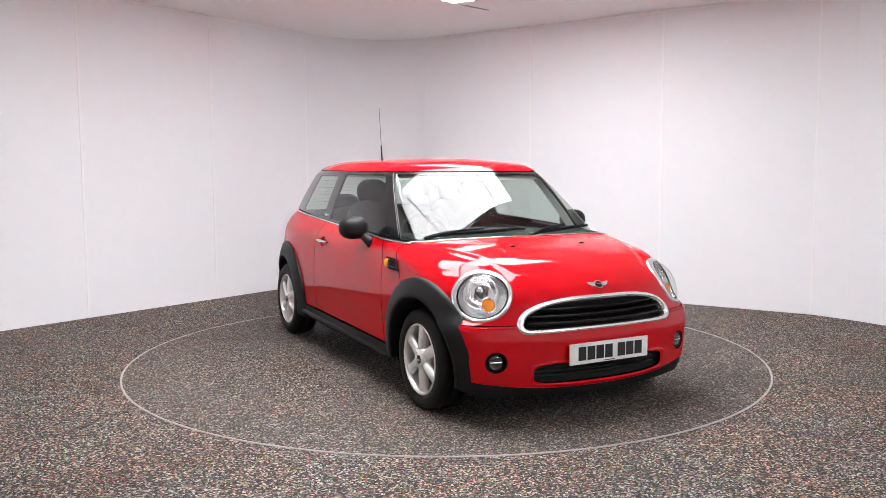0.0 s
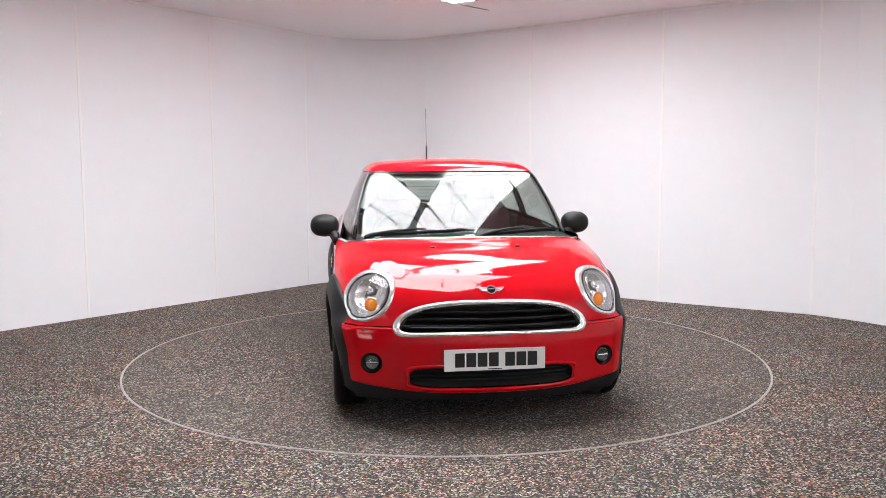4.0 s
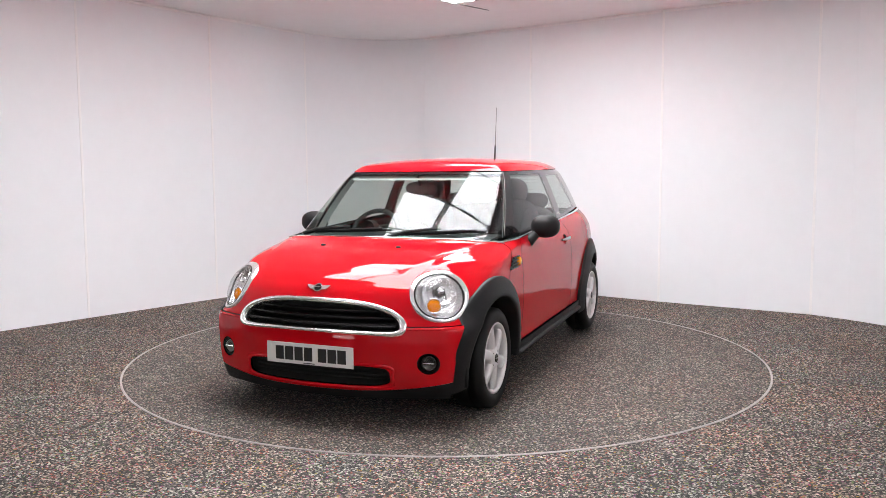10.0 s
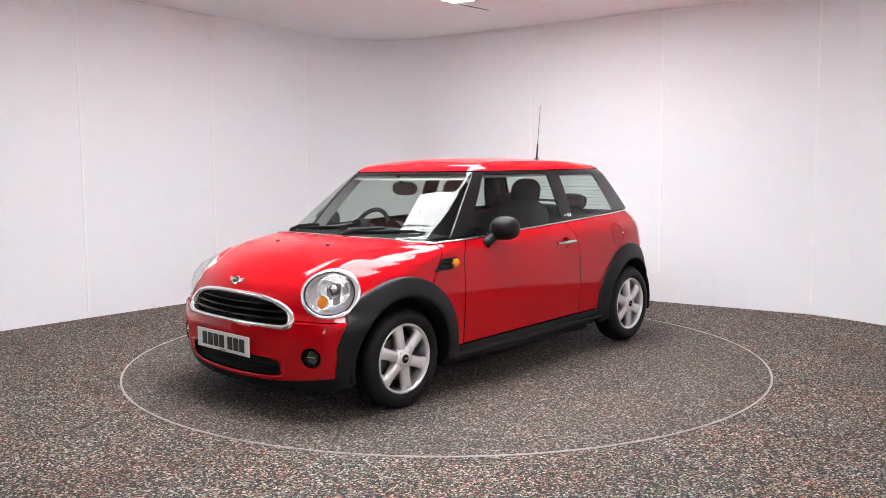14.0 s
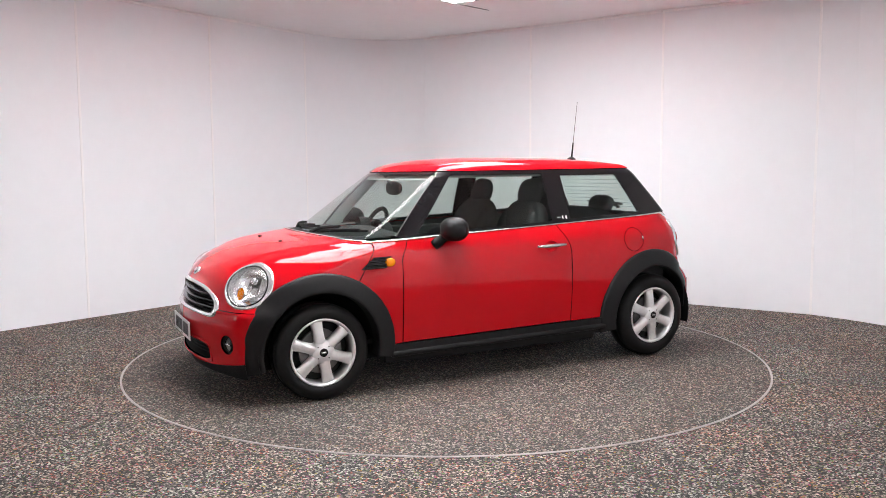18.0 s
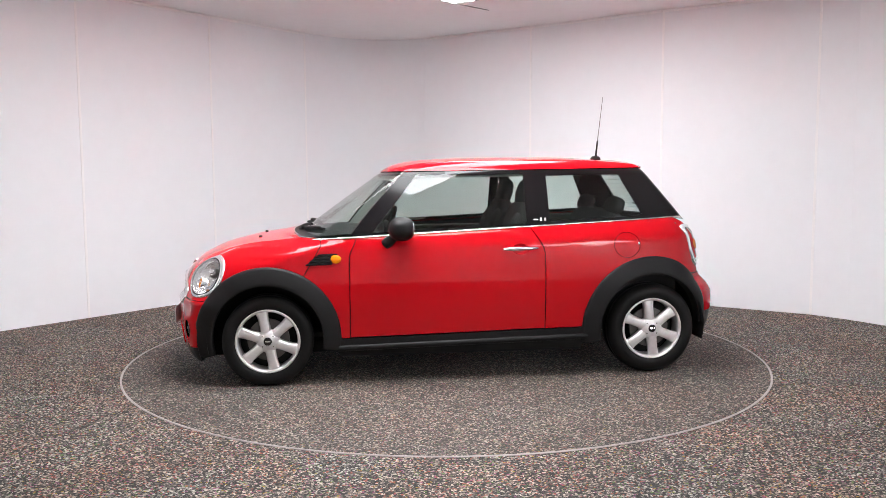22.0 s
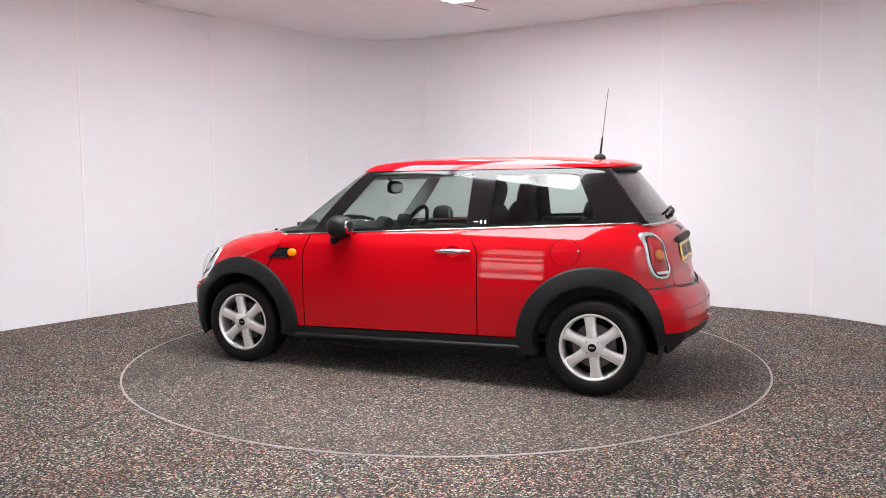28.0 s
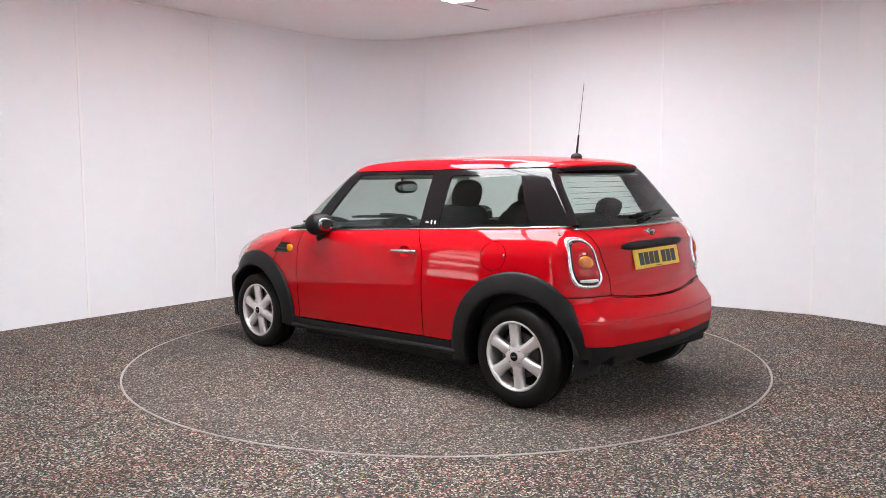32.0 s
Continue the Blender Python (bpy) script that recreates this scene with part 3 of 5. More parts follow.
def tail_out(v, grow=0.0):
    u, w = tail_uv(v)
    q = (np.abs(u / (TAIL_C[1] + grow)) ** 3.2 + np.abs(w / (TAIL_C[2] + grow)) ** 3.2) ** (1 / 3.2) - 1
    return np.where(v[:, 0] < -1.3, q, 1.0)


def fog_out(v, grow=0.0):
    return np.where(v[:, 0] > 1.5, np.hypot(np.abs(v[:, 1]) - 0.615, (v[:, 2] - 0.340)) - 0.055 - grow, 1.0)


def intake_out(v, grow=0.0):
    """The low opening of the front bumper."""
    q = (np.abs(v[:, 1] / (0.425 + grow)) ** 7 + np.abs((v[:, 2] - 0.270) / (0.053 + grow)) ** 5) ** 0.2 - 1
    return np.where(v[:, 0] > 1.5, q, 1.0)


def front_lip_line(v):
    return 0.190 + 0.18 * np.maximum(np.abs(v[:, 1]) - 0.2, 0) ** 2


def flap_out(v):
    return np.hypot((v[:, 0] + 1.064) / 0.088, (v[:, 2] - 0.838) / 0.081) - 1


def handle_cup(v, grow=0.0):
    return np.hypot((v[:, 0] + 0.355) / (0.052 + grow), (v[:, 2] - 0.823) / (0.036 + grow)) - 1


def screen_edge(z):
    """How far forward the windscreen's side edge runs at the height z."""
    return 0.724 - 0.74 * (z - 0.908) - 0.38 * (z - 0.908) ** 2


def neg(f, *a):
    return lambda v: -f(v, *a)


def car():
    root = tagged(new("car"), "red three-door hatchback with black trim and silver alloy wheels", "car")
    net = skin(lower, 0.5, AXLE_R, AXLE_F, 150, 84, radians(-46), radians(-46), 88, 34)
    top = skin(upper, 0.93, -0.95, 0.30, 110, 60, radians(-8), radians(-8), 70, 2)
    below_belt = lambda v: belt(v[:, 0]) - v[:, 2]
    # dark inner shell behind all the gaps
    v, t = net
    v0 = v
    for c in (both_arches, below_belt, lambda v: grille_out(v, 0.01), lambda v: lamp_out(v, 0.006), lambda v: v[:, 2] - 0.20 - 0.14 * step((-1.30 - v[:, 0]) / 0.1), lambda v: handle_cup(v, 0.01), lambda v: intake_out(v, 0.01), lambda v: fog_out(v, 0.008)):
        v0, t = clip(v0, t, c(v0))
    v0 = v0 - normals_of(lower, v0) * 0.016
    n0 = len(v0)
    mesh_object("inner_shell", np.concatenate([v0, v0 * np.array([1, -1, 1])]), [tuple(f) for f in t] + [tuple(n0 + q for q in reversed(f)) for f in t], DARK, root)

    # red panels
    bonnet = panel("bonnet", lower, net, [lambda v: bonnet_line(v) - GAP, lambda v: bumper_line(v) - GAP, lambda v: arch(v, ARCH_F), lambda v: grille_out(v, 0.0), lamp_out], RED, root, "glossy red bonnet", both=True)
    panel("front_bumper", lower, net, [lambda v: -bumper_line(v) - GAP, lambda v: X(v) - 1.25, lambda v: arch(v, ARCH_F), lambda v: grille_out(v, 0.0), fog_out, intake_out,
          lambda v: v[:, 2] - front_lip_line(v)], RED, root, "glossy red front bumper", both=True, proud=0.005)
    for s in (1, -1):
        panel("front_wing", lower, net, [lambda v: -bonnet_line(v) - GAP, lambda v: -door_front(v) - GAP, lambda v: arch(v, ARCH_F), below_belt, lambda v: v[:, 2] - sill(v[:, 0]), lambda v: v[:, 1] - 0.668], RED, root, side=s)
        door = panel("door", lower, net, [lambda v: door_front(v) - GAP, lambda v: door_rear(v) - GAP, below_belt, lambda v: v[:, 2] - sill(v[:, 0]) - GAP, lambda v: handle_cup(v)], RED, root, "glossy red door", side=s)
        flap = (lambda v: flap_out(v) - 0.02) if s > 0 else (lambda v: 1.0 + 0 * v[:, 0])
        panel("rear_quarter", lower, net, [flap, lambda v: -door_rear(v) - GAP, lambda v: -tailgate_line(v) - GAP, lambda v: arch(v, ARCH_R), below_belt, lambda v: v[:, 2] - sill(v[:, 0]),
              lambda v: np.where(v[:, 0] < -1.2, rear_bumper_line(v) - GAP, 1.0), tail_out, lambda v: 0.3 - v[:, 0]], RED, root, side=s)
    panel("fuel_flap", lower, net, [lambda v: -flap_out(v) - 0.02, lambda v: -X(v) - 0.9], RED, root, "round red fuel flap", side=1)
    panel("tailgate", lower, net, [lambda v: tailgate_line(v) - GAP, lambda v: -X(v) - 1.0, lambda v: 1.0 - v[:, 2]], RED, root, "glossy red tailgate", both=True)
    fold = lambda v: v[:, 2] - 0.505 - 0.02 * v[:, 1] ** 2
    panel("rear_bumper", lower, net, [lambda v: -rear_bumper_line(v) - GAP, lambda v: -X(v) - 1.25, lambda v: arch(v, ARCH_R), lambda v: fold(v) - 0.001], RED, root, "glossy red rear bumper", both=True, proud=0.006)
    panel("rear_bumper_skirt", lower, net, [lambda v: -fold(v) - 0.0005, lambda v: -X(v) - 1.25, lambda v: arch(v, ARCH_R), lambda v: v[:, 2] - 0.383], RED, root, "glossy red lower part of the rear bumper", both=True, proud=0.009)
    panel("cowl", lower, net, [lambda v: -bonnet_line(v) - GAP, lambda v: v[:, 0] - 0.70, lambda v: 0.664 - v[:, 1]], BLACK_PLASTIC, root, "black plastic scuttle below the windscreen", both=True)
    # black lower lips
    panel("front_lip", lower, net, [lambda v: front_lip_line(v) - 0.002 - v[:, 2], lambda v: X(v) - 1.25, lambda v: arch(v, ARCH_F), lambda v: v[:, 2] - 0.145], BLACK_PLASTIC, root, "black plastic lower lip", both=True, proud=0.004, lip=0.03)
    panel("rear_valance", lower, net, [lambda v: 0.381 - v[:, 2], lambda v: -X(v) - 1.25, lambda v: arch(v, ARCH_R), lambda v: v[:, 2] - 0.334 + 0.10 * step((np.abs(v[:, 1]) - 0.54) / 0.2)], BLACK_PLASTIC, root, "black plastic rear valance", both=True, proud=0.004, lip=0.03)
    for s in (1, -1):
        panel("sill_trim", lower, net, [lambda v: sill(v[:, 0]) - 0.001 - v[:, 2], lambda v: v[:, 2] - sill(v[:, 0]) + 0.075, both_arches, lambda v: 1.2 - np.abs(v[:, 0])], BLACK_PLASTIC, root, "black plastic sill trim", side=s, proud=0.014, lip=0.05)

    # roof and glasshouse
    edge = lambda v: v[:, 2] - (1.322 - 0.012 * v[:, 0])
    panel("roof", upper, top, [edge], RED, root, "glossy red roof", both=True, proud=0.005, lip=0.014)
    under = lambda v: -edge(v) - 0.001
    over_belt = lambda v: v[:, 2] - belt(v[:, 0]) - 0.004
    # windscreen: by height and by how far across
    ws_w = lambda v: v[:, 0] - screen_edge(v[:, 2])
    in_front = lambda v: v[:, 0] - 0.25
    panel("windscreen", upper, top, [in_front, ws_w, lambda v: 1.302 - v[:, 2], lambda v: v[:, 2] - 0.905], GLASS_CLEAR, root, "clear windscreen glass", both=True, lip=0.004)
    panel("windscreen_header", upper, top, [in_front, ws_w, lambda v: v[:, 2] - 1.302, under], BLACK_GLOSS, root, both=True)
    panel("headlining", upper, top, [lambda v: edge(v) + 0.03], TRIM_LIGHT, root, "light grey headlining", both=True, proud=-0.03, lip=0.0)
    back_w = lambda v: 0.590 - 0.36 * (v[:, 2] - 0.98) - np.abs(v[:, 1])
    behind = lambda v: -1.15 - v[:, 0]
    panel("rear_window", upper, top, [behind, back_w, lambda v: 1.312 - v[:, 2], lambda v: v[:, 2] - 0.990], GLASS_TINT, root, "tinted rear window", both=True, lip=0.004)
    panel("rear_window_border", upper, top, [behind, back_w, lambda v: v[:, 2] - 1.312, under], BLACK_GLOSS, root, both=True)
    # side glass by its outline in side view
    door_glass = lambda v: np.minimum.reduce([v[:, 2] - belt(v[:, 0]) - 0.018, 1.300 - 0.008 * v[:, 0] - v[:, 2], v[:, 0] + 0.416, 1.0395 - 0.776 * v[:, 0] - 0.630 * v[:, 2]])
    quarter_glass = lambda v: np.minimum.reduce([v[:, 2] - belt(v[:, 0]) - 0.020, 1.288 - 0.008 * v[:, 0] - v[:, 2], -0.568 - v[:, 0], (v[:, 0] + 1.216) * 0.894 - (v[:, 2] - 1.023) * 0.447])
    side_zone = lambda v: np.where(v[:, 0] > 0, -ws_w(v), -back_w(v)) * 1.0
    for s in (1, -1):
        panel("door_window", upper, top, [door_glass, side_zone], GLASS_TINT, root, "green-tinted side window", side=s, lip=0.004)
        panel("quarter_window", upper, top, [quarter_glass, side_zone], GLASS_TINT, root, "green-tinted rear side window", side=s, lip=0.004)
        panel("a_pillar", upper, top, [lambda v: v[:, 0] - 0.1, under, over_belt, side_zone, lambda v: -door_glass(v)], BLACK_SATIN, root, "satin black windscreen pillar", side=s)
        panel("pillar_trim", upper, top, [lambda v: v[:, 0] - 0.1, under, over_belt, side_zone, lambda v: -door_glass(v)], TRIM_LIGHT, root, "light grey inner pillar trim", side=s, proud=-0.018, lip=0.0)
        panel("b_pillar", upper, top, [lambda v: 0.1 - v[:, 0], lambda v: v[:, 0] + 0.9, under, over_belt, lambda v: -door_glass(v), lambda v: -quarter_glass(v)], BLACK_GLOSS, root, "gloss black door pillar", side=s)
        panel("c_pillar", upper, top, [lambda v: -0.9 - v[:, 0], under, over_belt, side_zone, lambda v: -quarter_glass(v)], BLACK_GLOSS, root, "gloss black rear pillar", side=s)
    return root


def arch_trim(root, a, s, lo, hi, width, grow=0.028):
    """Black plastic cladding round a wheel opening."""
    cx, cz, r0 = a
    n, prof = 56, [(0.018, 0.000), (0.0175, 0.010), (0.014, 0.016), (0.002, grow - 0.008), (-0.03, grow + 0.002), (-width + 0.022, grow + 0.012), (-width + 0.008, grow + 0.013), (-width + 0.001, grow + 0.009), (-width, grow), (-width + 0.002, -0.07)]
    ang = np.radians(np.linspace(lo, hi, n))
    verts = []
    for ak in ang:
        # the ends lie close to the bumpers
        deg = math.degrees(ak)
        flat = 0.2 + 0.8 * float(step((deg + 12) / 75) if cx > 0 else step((194 - deg) / 70))
        for dr, off in prof:
            r = r0 + dr - float(arch_taper(a, deg)) * (dr + width) / (width + 0.018)
            verts.append((cx + r * math.cos(ak), cz + r * math.sin(ak), off * flat if off > 0 else off))
    v = np.array(verts)
    hit = cast(lower, np.stack([v[:, 0], np.full(len(v), 0.2), np.maximum(v[:, 1], 0.16)], -1), np.tile([0, 1.0, 0], (len(v), 1)), 0.9)
    p = np.stack([v[:, 0], hit[:, 1] + v[:, 2], v[:, 1]], -1)
    k = len(prof)
    faces = [(i * k + j, (i + 1) * k + j, (i + 1) * k + j + 1, i * k + j + 1) for i in range(n - 1) for j in range(k - 1)]
    if s < 0:
        p = p * np.array([1, -1, 1])
        faces = [tuple(reversed(f)) for f in faces]
    return mesh_object("arch_trim", p, faces, BLACK_PLASTIC, root, "grained black plastic wheel arch trim")


def wheel(root, x, s, high, phase):
    """Tyre, six-spoke alloy rim, brake disc and cap; its outer face at the side s."""
    hub = new("wheel")
    hub.parent = root
    hub.location = (x, s * 0.715, high)
    R = high + 0.003
    out = s
    tyre = [(0.196, 0.083), (0.203, 0.092), (0.222, 0.099), (0.245, 0.098), (0.266, 0.090), (0.279, 0.076), (R, 0.058), (R, 0.020), (R - 0.006, 0.018), (R - 0.006, 0.010), (R, 0.008),
            (R, -0.05), (0.279, -0.076), (0.26, -0.09), (0.225, -0.096), (0.196, -0.083)]
    part("tyre", turned([(r, h * out) for r, h in tyre], 64, "y", closed=True), RUBBER, hub, "black rubber tyre", True)
    lip = [(0.180, 0.070), (0.186, 0.088), (0.191, 0.093), (0.198, 0.092), (0.2005, 0.086), (0.198, 0.074), (0.188, 0.03), (0.186, -0.07), (0.180, -0.07), (0.181, 0.03)]
    rim = part("rim", turned([(r, h * out) for r, h in lip], 64, "y", closed=True), ALLOY, hub, "silver six-spoke alloy rim", True)
    part("hub_disc", turned([(0.0, 0.092 * out), (0.030, 0.092 * out), (0.036, 0.089 * out), (0.062, 0.0855 * out), (0.071, 0.076 * out), (0.071, 0.03 * out)], 40, "y"), ALLOY, rim, "", True)
    spoke = None
    for k in range(6):
        a = radians(phase + 60 * k)
        ob = None
        if spoke is None:
            rows = [(0.045, 0.036, 0.086, 0.045), (0.070, 0.032, 0.088, 0.045), (0.10, 0.0305, 0.087, 0.042), (0.14, 0.032, 0.084, 0.038), (0.168, 0.036, 0.081, 0.032), (0.188, 0.044, 0.078, 0.03)]
            sec = [(-1.0, 0.0), (-0.99, 0.5), (-0.86, 0.82), (-0.55, 0.96), (-0.18, 1.0), (0.18, 1.0), (0.55, 0.96), (0.86, 0.82), (0.99, 0.5), (1.0, 0.0)]
            vs, fs = [], []
            for r, w, hi, dp in rows:
                for c, h in sec:
                    vs.append((r, (hi - dp + dp * h) * out, c * w))
            m = len(sec)
            for i in range(len(rows) - 1):
                for j in range(m - 1):
                    fs.append((i * m + j, i * m + j + 1, (i + 1) * m + j + 1, (i + 1) * m + j))
                fs.append((i * m + m - 1, i * m, (i + 1) * m, (i + 1) * m + m - 1))
            if out < 0:
                fs = [tuple(reversed(f)) for f in fs]
            spoke = mesh_object("spoke", vs, fs, ALLOY, rim)
            ob = spoke
        else:
            ob = new("spoke", spoke.data)
            ob.parent = rim
        ob.rotation_euler = (0, a, 0)
    for k in range(4):
        a = radians(45 + 90 * k)
        part("wheel_bolt", turned([(0.0, 0.089 * out), (0.004, 0.0885 * out), (0.005, 0.080 * out)], 10, "y", (0.046 * math.cos(a), 0, 0.046 * math.sin(a))), STEEL, rim)
    part("centre_cap", turned([(0.0, 0.096 * out), (0.020, 0.0955 * out), (0.025, 0.093 * out), (0.026, 0.088 * out)], 28, "y"), BLACK_GLOSS, rim, "round black centre cap")
    part("cap_badge", box(-0.016, 0.016, 0.0955 * out, 0.0975 * out, -0.004, 0.004, 0.0015), CHROME, rim)
    part("brake_disc", turned([(0.05, 0.032 * out), (0.13, 0.032 * out), (0.13, 0.01 * out), (0.05, 0.01 * out)], 40, "y", closed=True), STEEL, hub)
    part("wheel_back", turned([(0.0, -0.02 * out), (0.18, -0.02 * out), (0.18, -0.03 * out), (0.0, -0.03 * out)], 40, "y"), DARK, hub)
    return hub


CAR = car()
for s in (1, -1):
    arch_trim(CAR, ARCH_F, s, -16, 190, 0.095)
    arch_trim(CAR, ARCH_R, s, -11, 177, 0.10)
    wheel(CAR, AXLE_F, s, 0.278, -79 if s > 0 else 90)
    wheel(CAR, AXLE_R, s, 0.289, -83 if s > 0 else 95)


# ---------------------------------------------------------------- the car's fittings
def spots(field, origins, way, far=2.0):
    o = np.atleast_2d(np.array(origins, float))
    return cast(field, o, np.tile(np.array(way, float), (len(o), 1)), far)


def side_at(xz, s=1, field=None, off=0.0):
    p = spots(field or lower, [(x, 0.1, z) for x, z in xz], (0, 1, 0))
    n = normals_of(field or lower, p)
    return (p + n * off) * np.array([1, s, 1])


def front_at(yz, off=0.0, field=None):
    p = spots(field or lower, [(0.2, y, z) for y, z in yz], (1, 0, 0))
    return p + normals_of(field or lower, p) * off


def rear_at(yz, off=0.0, field=None):
    p = spots(field or lower, [(-0.9, y, z) for y, z in yz], (-1, 0, 0))
    return p + normals_of(field or lower, p) * off


def loft(name, rows, mat, parent, label="", closed_rows=False, closed_cols=False, smooth=True, flip=False):
    """A net through rows of points."""
    n, m = len(rows), len(rows[0])
    v = [p for r in rows for p in r]
    f = []
    for i in range(n if closed_rows else n - 1):
        for j in range(m if closed_cols else m - 1):
            q = (i * m + j, ((i + 1) % n) * m + j, ((i + 1) % n) * m + (j + 1) % m, i * m + (j + 1) % m)
            f.append(tuple(reversed(q)) if flip else q)
    bm = bmesh.new()
    vs = [bm.verts.new(tuple(map(float, p))) for p in v]
    for q in f:
        try:
            bm.faces.new([vs[k] for k in q])
        except ValueError:
            pass
    return part(name, bm, mat, parent, label, smooth)


def lamp_point(u, w, off):
    """A point over the headlamp: u across, w up, in metres, off above the lamp's own rounded face."""
    a, b = u / LAMP_A, w / LAMP_B
    q = a * a + b * b
    drop = np.interp(math.atan2(b, a) % (2 * math.pi), LAMP_RIM[0], LAMP_RIM[1])
    return LAMP_P + LAMP_ACROSS * u + LAMP_UP * w + LAMP_N * (off - 0.043 * q - (drop - 0.043) * min(q, 1.2) ** 2)


def lamp_rim():
    """How far the skin falls back round the headlamp's edge."""
    a = np.linspace(0, 2 * math.pi, 65)
    o = LAMP_P + np.cos(a)[:, None] * LAMP_A * LAMP_ACROSS + np.sin(a)[:, None] * LAMP_B * LAMP_UP - LAMP_N * 0.25
    h = cast(lower, o, np.tile(LAMP_N, (65, 1)), 0.6)
    return a, -(h - LAMP_P) @ LAMP_N


LAMP_RIM = lamp_rim()


def headlamp(root, s):
    flip = np.array([1, s, 1.0])
    lamp = new("headlamp")
    lamp.parent = root
    lamp["label"] = "oval headlamp with chrome bezel and amber indicator"
    ang = np.linspace(0, 2 * math.pi, 65)[:-1]
    ring = lambda k, off, du=0.0, dw=0.0: [lamp_point(LAMP_A * k * math.cos(a) + du, LAMP_B * k * math.sin(a) + dw, off) * flip for a in ang]
    # the bezel follows the bonnet's skin at its outer edge
    edge = [LAMP_P + LAMP_ACROSS * LAMP_A * 1.02 * math.cos(a) + LAMP_UP * LAMP_B * 1.02 * math.sin(a) - LAMP_N * 0.25 for a in ang]
    hit = cast(lower, np.array(edge), np.tile(LAMP_N, (len(edge), 1)), 0.6)
    nor = normals_of(lower, hit)
    low = [p * flip for p in hit - nor * 0.012]
    lip = [p * flip for p in hit + nor * 0.005]
    # the clear opening sits a little low and inboard of the bezel
    eye = lambda k, off: ring(k, off, -0.006, -0.004)
    loft("bezel", [low, lip, ring(0.985, 0.009), ring(0.95, 0.012), eye(0.89, 0.012), eye(0.87, 0.010), eye(0.86, 0.000)], BRIGHT, lamp, "wide satin chrome bezel", closed_cols=True)
    loft("inner_ring", [eye(0.862, 0.008), eye(0.85, 0.010), eye(0.825, 0.009), eye(0.815, 0.0)], BLACK_GLOSS, lamp, "dark inner ring", closed_cols=True)
    loft("bowl", [eye(0.825, 0.006), eye(0.815, -0.010), eye(0.79, -0.040), eye(0.68, -0.060), eye(0.4, -0.072), eye(0.001, -0.076)], REFLECTOR, lamp, "silver reflector bowl", closed_cols=True)
    loft("lens", [eye(0.825, 0.009), eye(0.74, 0.018), eye(0.5, 0.027), eye(0.25, 0.031), eye(0.001, 0.032)], GLASS_LENS, lamp, "clear glass lens", closed_cols=True)
    axes = (LAMP_ACROSS, LAMP_UP, LAMP_N)
    ahead = np.array([0.90, 0.34, 0.26]) / np.linalg.norm([0.90, 0.34, 0.26])      # the indicator looks more to the front than the lamp
    rise = np.array([0, 0, 1.0]) - ahead * ahead[2]
    rise /= np.linalg.norm(rise)
    front_axes = (np.cross(rise, ahead), rise, ahead)
    disc = lambda cu, cw, prof, f=axes: [[lamp_point(cu, cw, 0) * flip + (f[0] * r * math.cos(a) + f[1] * r * math.sin(a)) * flip + f[2] * flip * h for a in ang[::2]] for r, h in prof]
    loft("indicator", disc(-0.050, -0.054, [(0.033, -0.06), (0.033, -0.022), (0.030, -0.017), (0.022, -0.014), (0.010, -0.0125), (0.0005, -0.012)], front_axes), AMBER, lamp, "round amber indicator", closed_cols=True)
    loft("indicator_rim", disc(-0.050, -0.054, [(0.041, -0.06), (0.041, -0.020), (0.038, -0.015), (0.035, -0.016), (0.033, -0.05)], front_axes), BRIGHT, lamp, closed_cols=True)
    loft("main_reflector", disc(0.012, 0.018, [(0.094, -0.075), (0.092, -0.032), (0.088, -0.028), (0.084, -0.034), (0.07, -0.058), (0.045, -0.072), (0.02, -0.078)]), REFLECTOR, lamp, "round main beam reflector", closed_cols=True)
    loft("bulb_shield", disc(0.016, 0.034, [(0.019, -0.075), (0.019, -0.034), (0.016, -0.027), (0.008, -0.024), (0.0005, -0.023)]), CHROME, lamp, closed_cols=True)
    loft("bulb_collar", disc(0.016, 0.034, [(0.028, -0.072), (0.028, -0.052), (0.020, -0.050)]), STEEL, lamp, closed_cols=True)
    # facets of the reflector
    for k in (-0.036, -0.012, 0.038, 0.060):
        rows = [[lamp_point(0.012 + k + d, 0.018 + w, 0) * flip + LAMP_N * flip * h for d, h in ((-0.008, -0.078), (-0.001, -0.056), (0.008, -0.078))] for w in (-0.055, -0.02, 0.025, 0.060)]
        loft("reflector_rib", rows, REFLECTOR, lamp, smooth=False)
    return lamp


def outline(grow, n=120):
    """The grille's outline in (y, z)."""
    out = []
    for i in range(n):
        a = 2 * math.pi * i / n
        y = math.copysign((GRILLE_HALF + grow) * (1 - (1 - abs(math.cos(a))) ** 1.15), math.cos(a))
        lo, hi = grille_edge(np.array([y]), grow)
        z = hi[0] if math.sin(a) >= 0 else lo[0]
        out.append((y, z))
    return out


